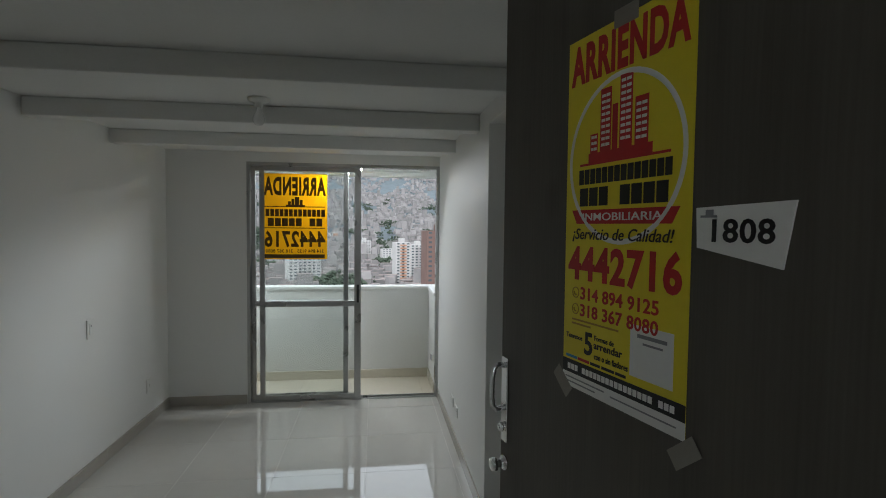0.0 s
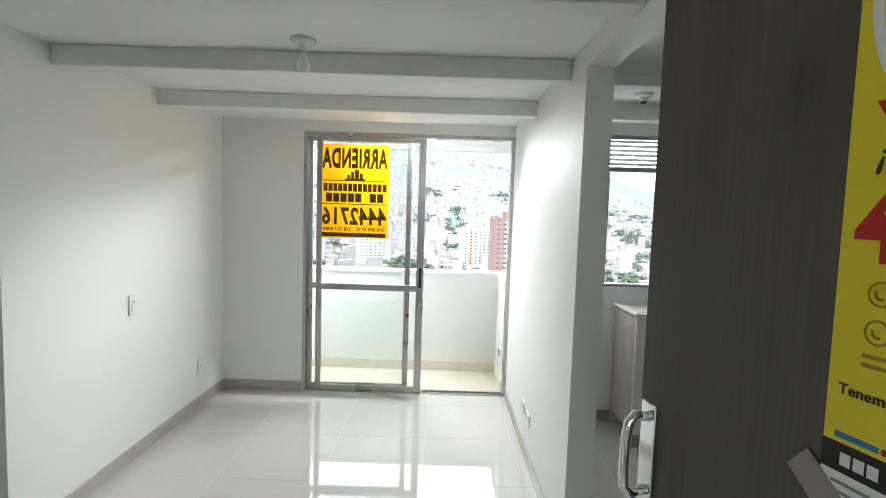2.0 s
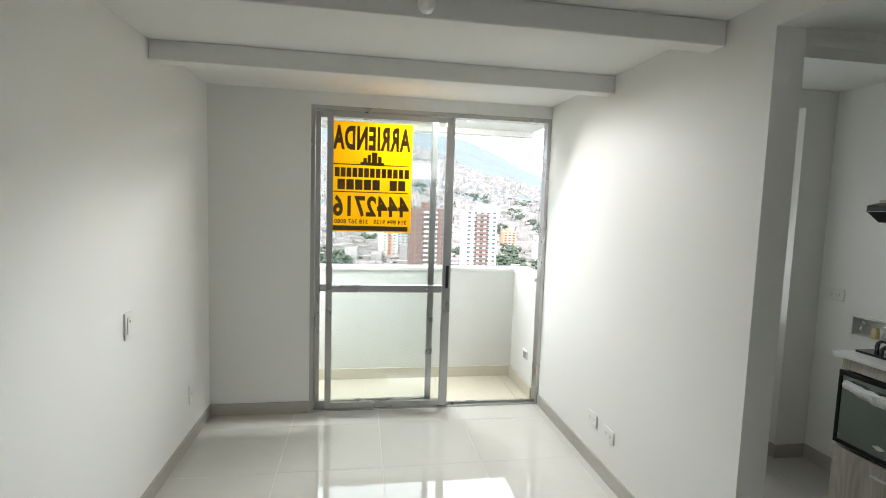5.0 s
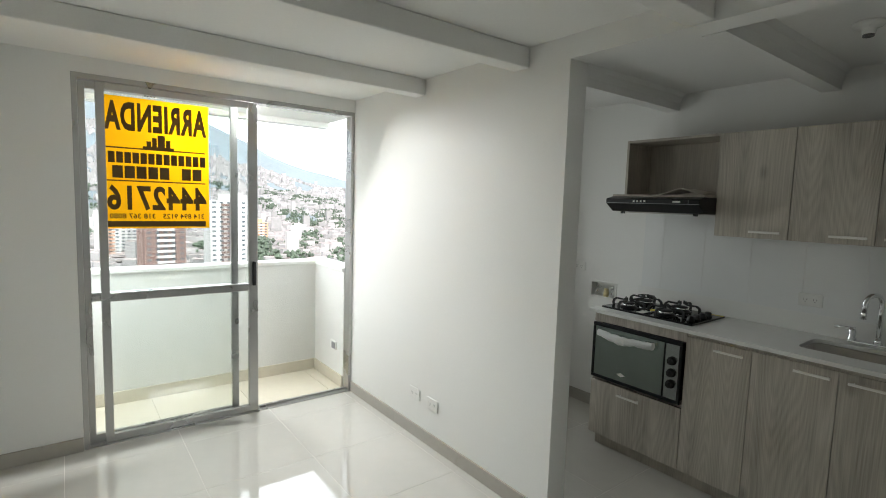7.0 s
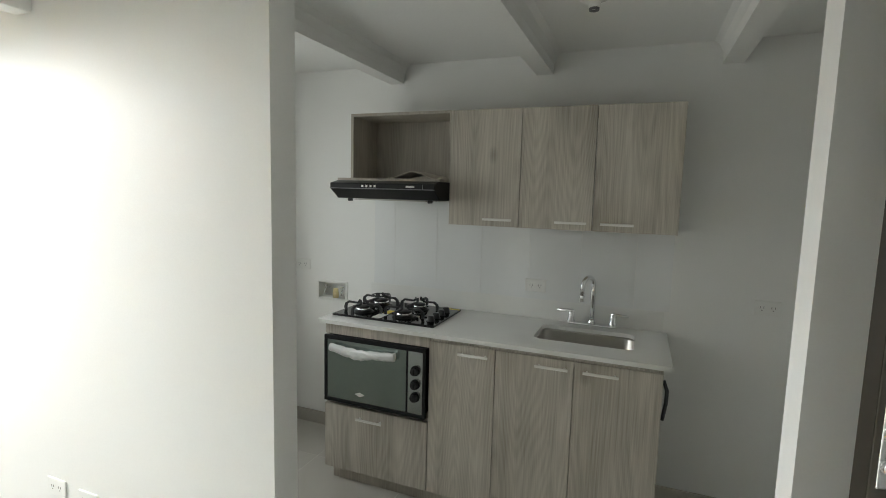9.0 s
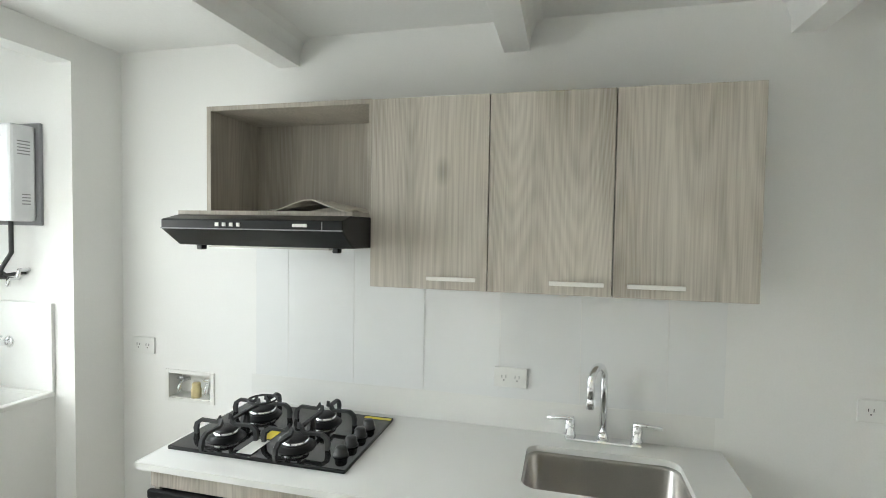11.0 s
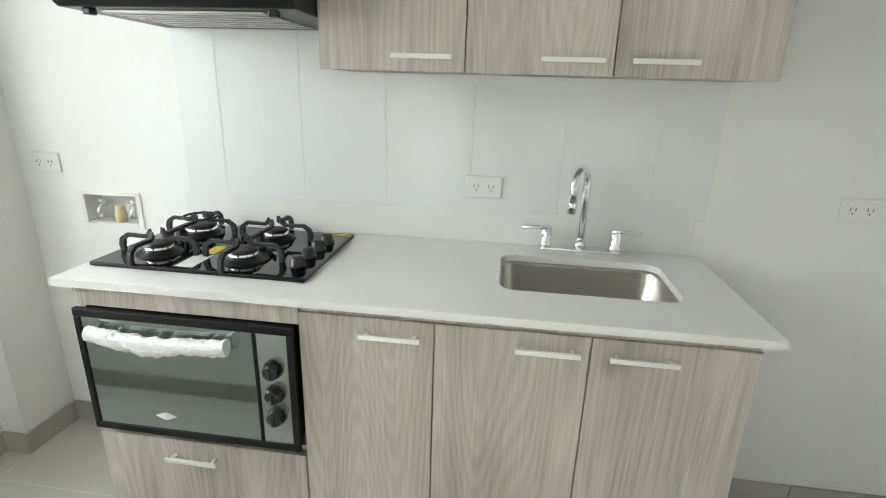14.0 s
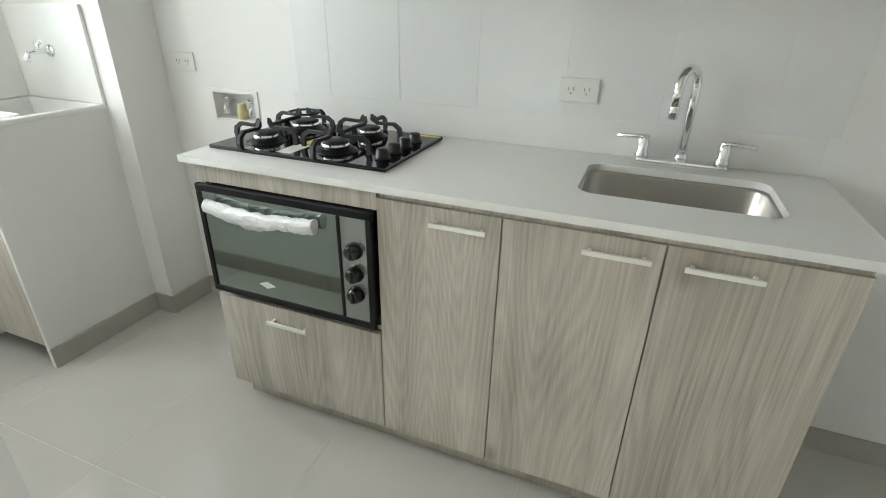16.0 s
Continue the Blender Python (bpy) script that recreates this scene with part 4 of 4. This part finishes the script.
RIDGE = ((-60, 9.0), (-20, 10.0), (-2, 9.4), (6, 8.8), (11, 7.6), (17, 5.0), (22, 3.2), (27, 1.8), (35, 1.2), (70, 3.0))


def ridge(az):
    for (a, e), (b, f) in zip(RIDGE, RIDGE[1:]):
        if a <= az <= b:
            return e + (f - e) * (az - a) / (b - a)
    return RIDGE[0][1]


def land(az, r):
    """Height of the valley floor and of the mountain behind it."""
    top = math.tan(radians(ridge(az))) * 3900
    f = min(1, max(0, (r - 650) / 3250))
    n = noise.noise((r * 0.0022, az * 0.13, 0.3)) * 60 * f + noise.noise((r * 0.007, az * 0.45, 2.3)) * 22 * f
    return GROUND + (top - GROUND) * (0.55 * f + 0.45 * f * f) + n


def place(az, r, z):
    return (r * math.sin(radians(az)), 6 + r * math.cos(radians(az)), z)


# The slope's blue is distance haze put into its base colour.
HILL = mat("haze-tinted green hillside", (0.072, 0.090, 0.100), 0.95, grain=0.05, vary=0.35, bump=0, stain=0.006)
STREET = mat("city ground", (0.11, 0.11, 0.10), 0.95, grain=0.3, vary=0.2, bump=0, stain=0.02)
HOUSES = mat("pale plaster and brick houses", (0.20, 0.188, 0.185), 0.9, grain=0.2, vary=0.45, bump=0, stain=0.05, island=1.5)
ROOFS = mat("clay and sheet roofs", (0.165, 0.130, 0.120), 0.9, grain=0.3, vary=0.6, bump=0, stain=0.05, island=1.5)
LEAVES = mat("tree crowns", (0.035, 0.050, 0.030), 0.8, grain=0.4, vary=0.5, bump=0, stain=0.08, island=0.8)
BRICKT = mat("brown brick facade", (0.12, 0.07, 0.058), 0.85, grain=0.8, vary=0.08, bump=0, stain=0.1)
WHITET = mat("white facade", (0.36, 0.35, 0.34), 0.8, grain=0.6, vary=0.05, bump=0, stain=0.1)
ORANGET = mat("orange facade", (0.34, 0.18, 0.11), 0.8, grain=0.6, vary=0.05, bump=0, stain=0.1)
DARKWIN = mat("far window glass", (0.06, 0.07, 0.08), 0.15, grain=1, vary=0.2, bump=0)

AZ = [-60 + 2.0 * i for i in range(66)]
RS = [25 * 1.14 ** i for i in range(40)]
verts, faces, lower = [], [], []
for r in RS:
    for a in AZ:
        verts.append(place(a, r, land(a, r)))
for i in range(len(RS) - 1):
    for j in range(len(AZ) - 1):
        k = i * len(AZ) + j
        faces.append((k, k + 1, k + 1 + len(AZ), k + len(AZ)))
me = bpy.data.meshes.new("ground")
me.from_pydata(verts, [], faces)
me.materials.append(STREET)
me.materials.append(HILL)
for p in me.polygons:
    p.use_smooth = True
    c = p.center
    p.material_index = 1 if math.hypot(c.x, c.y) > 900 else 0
ground = tagged(new("ground", me), "valley floor and green mountain slope tinted with distance haze", kind="structure")


def cloud_of_boxes(name, items, material, roof, label):
    vs, fs, mi = [], [], []
    for x, y, z, w, d, h, a in items:
        c, s = math.cos(a), math.sin(a)
        k = len(vs)
        for zz in (z - 4, z + h):
            for px, py in ((-w, -d), (w, -d), (w, d), (-w, d)):
                vs.append((x + (px * c - py * s) / 2, y + (px * s + py * c) / 2, zz))
        fs += [(k, k + 1, k + 5, k + 4), (k + 1, k + 2, k + 6, k + 5), (k + 2, k + 3, k + 7, k + 6), (k + 3, k, k + 4, k + 7)]
        mi += [0] * 4
        k2 = len(vs)
        top = [Vector(vs[k + 4 + q]) for q in range(4)]
        vs += [tuple(v) for v in top]
        fs.append((k2, k2 + 1, k2 + 2, k2 + 3))
        mi.append(1)
    m = bpy.data.meshes.new(name)
    m.from_pydata(vs, [], fs)
    m.materials.append(material)
    m.materials.append(roof)
    for p, q in zip(m.polygons, mi):
        p.material_index = q
    return tagged(new(name, m), label, "houses", kind="stuff")


items = []
for _ in range(30000):
    az, f = rng.uniform(-32, 48), rng.random()
    r = 330 + 2650 * f ** 0.8
    limit = 2850 - 25 * abs(az - 5) + 700 * noise.noise((az * 0.2, 0, 1))
    green = noise.noise((az * 0.35, r * 0.004, 5.0))
    if r > limit or green > 0.33 - 0.25 * max(0, (r - 1600) / 1400):
        continue
    x, y, z = place(az, r, land(az, r))
    h = rng.choice((5, 6, 8, 9, 12)) * (1.0 if rng.random() < 0.97 else 2.5)
    items.append((x, y, z, rng.uniform(5, 12), rng.uniform(4, 9), h * 0.75, rng.uniform(-0.4, 0.4)))
cloud_of_boxes("hillside_houses", items, HOUSES, ROOFS, "pale houses with clay roofs packed on the hillside")


def crowns(name, spots, label):
    vs, fs = [], []
    for x, y, z, s in spots:
        for _ in range(24):
            c = Vector((x, y, z)) + Vector((rng.gauss(0, 0.4), rng.gauss(0, 0.4), rng.uniform(0.35, 1.1))) * s
            q = s * rng.uniform(0.1, 0.26)
            k = len(vs)
            for d in ((1, 0, 0), (-1, 0, 0), (0, 1, 0), (0, -1, 0), (0, 0, 1), (0, 0, -1)):
                vs.append(tuple(c + Vector(d) * q * rng.uniform(0.7, 1.2)))
            for a, b, e in ((0, 2, 4), (2, 1, 4), (1, 3, 4), (3, 0, 4), (2, 0, 5), (1, 2, 5), (3, 1, 5), (0, 3, 5)):
                fs.append((k + a, k + b, k + e))
    m = bpy.data.meshes.new(name)
    m.from_pydata(vs, [], fs)
    m.materials.append(LEAVES)
    return tagged(new(name, m), label, "trees", kind="stuff")


spots = []
for _ in range(2600):
    az = rng.uniform(-30, 48)
    r = rng.uniform(330, 1500)
    dense = 0.24 if az < 14 else -0.05
    if noise.noise((az * 0.35, r * 0.004, 5.0)) > dense:
        spots.append((*place(az, r, land(az, r)), rng.uniform(5, 11)))
crowns("far_trees", spots, "dark green tree crowns between the houses")


def tower(az, r, width, depth, top, floors, facade, band, label):
    """An apartment block: body, floor bands and rows of windows on the faces seen."""
    foot = land(az, r)
    e = base("apartment_tower", place(az, r, foot), label, "building", "towers in the valley", Matrix.Translation(place(az, r, foot)) @ pose(0, 0, 0, 0, 0, -az + 14))
    h = top - foot
    w, d = width / 2, depth / 2
    boxes("wall", [((-w, -d, 0), (w, d, h)), ((-w * 0.3, -d * 0.5, h), (w * 0.3, d * 0.5, h + 3.5))], facade, e)
    step = h / floors
    cols = max(3, int(width / 3.4))
    win, slabs = [], []
    for i in range(floors):
        z = i * step
        slabs.append(((-w * 0.42, -d - 1.1, z - 0.2), (w * 0.42, -d, z + 0.9)))
        slabs.append(((w, -d * 0.6, z - 0.2), (w + 0.9, d * 0.6, z + 0.9)))
        for c in range(cols):
            x = -w + width * (c + 0.5) / cols
            win.append(((x - 0.95, -d - 0.12, z + 1.0), (x + 0.95, -d + 0.05, z + step - 0.5)))
        for c in range(3):
            y = -d + depth * (c + 0.5) / 3
            win.append(((w - 0.05, y - 1.1, z + 1.0), (w + 0.12, y + 1.1, z + step - 0.5)))
    boxes("balcony", slabs, band, e)
    boxes("window", win, DARKWIN, e)


for row in ((7.6, 280, 18, 16, -0.5, 18, BRICKT, WHITET, "brown brick apartment tower with white balconies"),
            (13.6, 300, 19, 16, -1.5, 18, WHITET, BRICKT, "white apartment tower with brown balconies"),
            (3.1, 430, 13, 14, -12, 14, WHITET, ORANGET, "pale apartment tower with coloured balconies"),
            (4.9, 460, 15, 14, -15, 13, WHITET, WHITET, "white apartment tower with rows of windows"),
            (17.0, 520, 13, 14, -24, 9, ORANGET, WHITET, "slim orange apartment tower with white balconies"),
            (2.6, 620, 40, 14, -26, 10, WHITET, WHITET, "white slab block of flats"),
            (-1.2, 700, 16, 14, -18, 12, WHITET, WHITET, "white apartment tower with rows of windows"),
            (-8.0, 420, 26, 14, -22, 10, WHITET, WHITET, "white slab block of flats"),
            (15.0, 900, 26, 16, 2, 18, WHITET, WHITET, "tall white apartment tower"),
            (-4.5, 900, 20, 16, -12, 14, WHITET, ORANGET, "white apartment tower with coloured balconies"),
            (21.5, 650, 24, 14, -36, 5, WHITET, WHITET, "low white block of flats"),
            (5.0, 1000, 26, 16, -2, 16, WHITET, WHITET, "white apartment tower with rows of windows")):
    tower(*row)

# ---- pieces of floor, walls and skirting ----
tile_mesh = {}


def tile_piece(name, lo, hi, material, parent, bevel=0.0005):
    """One tile; alike tiles share a mesh."""
    size = tuple(round(hi[i] - lo[i], 4) for i in range(3))
    key = (size, material.name)
    if key not in tile_mesh:
        bm = bmesh.new()
        add_box(bm, (0, 0, 0), size, bevel, 1)
        me = bpy.data.meshes.new(name)
        bm.to_mesh(me)
        bm.free()
        me.materials.append(material)
        tile_mesh[key] = me
    ob = new(name, tile_mesh[key])
    ob.parent = parent
    ob.matrix_parent_inverse = parent.matrix_world.inverted()
    ob.location = lo
    return ob


def clip_tiles(parent, x0, x1, y0, y1, ox, oy, px, py, z0, z1, material, holes=()):
    gap = 0.0012
    for i in range(math.floor((x0 - ox) / px), math.ceil((x1 - ox) / px)):
        for j in range(math.floor((y0 - oy) / py), math.ceil((y1 - oy) / py)):
            a, b = max(x0, ox + i * px) + gap, min(x1, ox + (i + 1) * px) - gap
            c, d = max(y0, oy + j * py) + gap, min(y1, oy + (j + 1) * py) - gap
            if b - a > 0.01 and d - c > 0.01:
                tile_piece("tile", (a, c, z0), (b, d, z1), material, parent)


FX, FY = -0.88, 5.49
clip_tiles(floor, XL, XR, YE, YF, FX, FY, 0.6, 0.6, -0.012, 0.0, TILE)
clip_tiles(floor, XR2, XK, YE, 4.75, FX - 0.04, FY + 0.0, 0.6, 0.61, -0.012, 0.0, TILE)
clip_tiles(floor, XR2, 2.22, 4.75, 5.29, FX - 0.04, FY, 0.6, 0.61, -0.012, 0.0, TILE)
clip_tiles(floor, XR, XR2, YJ, YP, FX, FY, 0.6, 0.6, -0.012, 0.0, TILE)
clip_tiles(floor, -0.78, XR, YF, YF + T, FX, 5.0, 0.6, 1.0, -0.012, 0.0, TILE)
clip_tiles(floor, -0.78, 1.9, -0.9, YE, FX, FY, 0.6, 0.6, -0.012, 0.0, TILE)
clip_tiles(floor, -2.58, XL, 2.62, 3.68, FX, FY, 0.6, 0.6, -0.012, 0.0, TILE)
clip_tiles(floor, -1.46, 0.953, YF + T, 6.408, -0.35, 5.5, 0.6, 1.0, -0.02, -0.004, BTILE)

# glazed wall tiles behind the counter
gap = 0.0012
for y0_, y1_ in zip((2.405, 2.577, 2.851, 3.125, 3.402, 3.679, 3.956), (2.577, 2.851, 3.125, 3.402, 3.679, 3.956, 4.10)):
    for z0, z1 in ((1.006, 1.56), (1.56, 1.66)):
        tile_piece("tile", (XK - 0.0015, y0_ + gap, z0 + gap), (XK - 0.0002, y1_ - gap, z1 - gap), WTILE, wall_kitchen, 0.0003)


def skirting(runs, label):
    """Tile skirting along walls: (axis, start, end, fixed, side)."""
    for axis, a, b, fixed, side in runs:
        sk_ = built(new("baseboard"), label)
        n = max(1, round((b - a) / 0.6))
        for i in range(n):
            u0, u1 = a + (b - a) * i / n + 0.0016, a + (b - a) * (i + 1) / n - 0.0016
            lo, hi = sorted((fixed, fixed + side * 0.011))
            if axis == "y":
                tile_piece("skirting_tile", (lo, u0, 0.0005), (hi, u1, 0.085), SKIRT, sk_)
            else:
                tile_piece("skirting_tile", (u0, lo, 0.0005), (u1, hi, 0.085), SKIRT, sk_)


skirting([("y", 3.60, YF, XL, 1), ("y", YE, 2.72, XL, 1), ("x", XL + 0.011, -0.785, YF, -1), ("y", YP, YF, XR, -1), ("y", 1.80, YJ, XR, -1), ("y", YE, YA + 0.02, XK, -1), ("y", 4.09, 4.75, XK, -1),
          ("x", 2.209, XK - 0.011, 4.75, -1), ("y", 4.75, 4.85, 2.22, -1), ("x", 1.742, 2.209, 4.85, -1), ("y", YP, 5.29, XR2, 1), ("x", XR2 + 0.011, 1.742, 5.29, -1)], "grey-beige tile skirting")
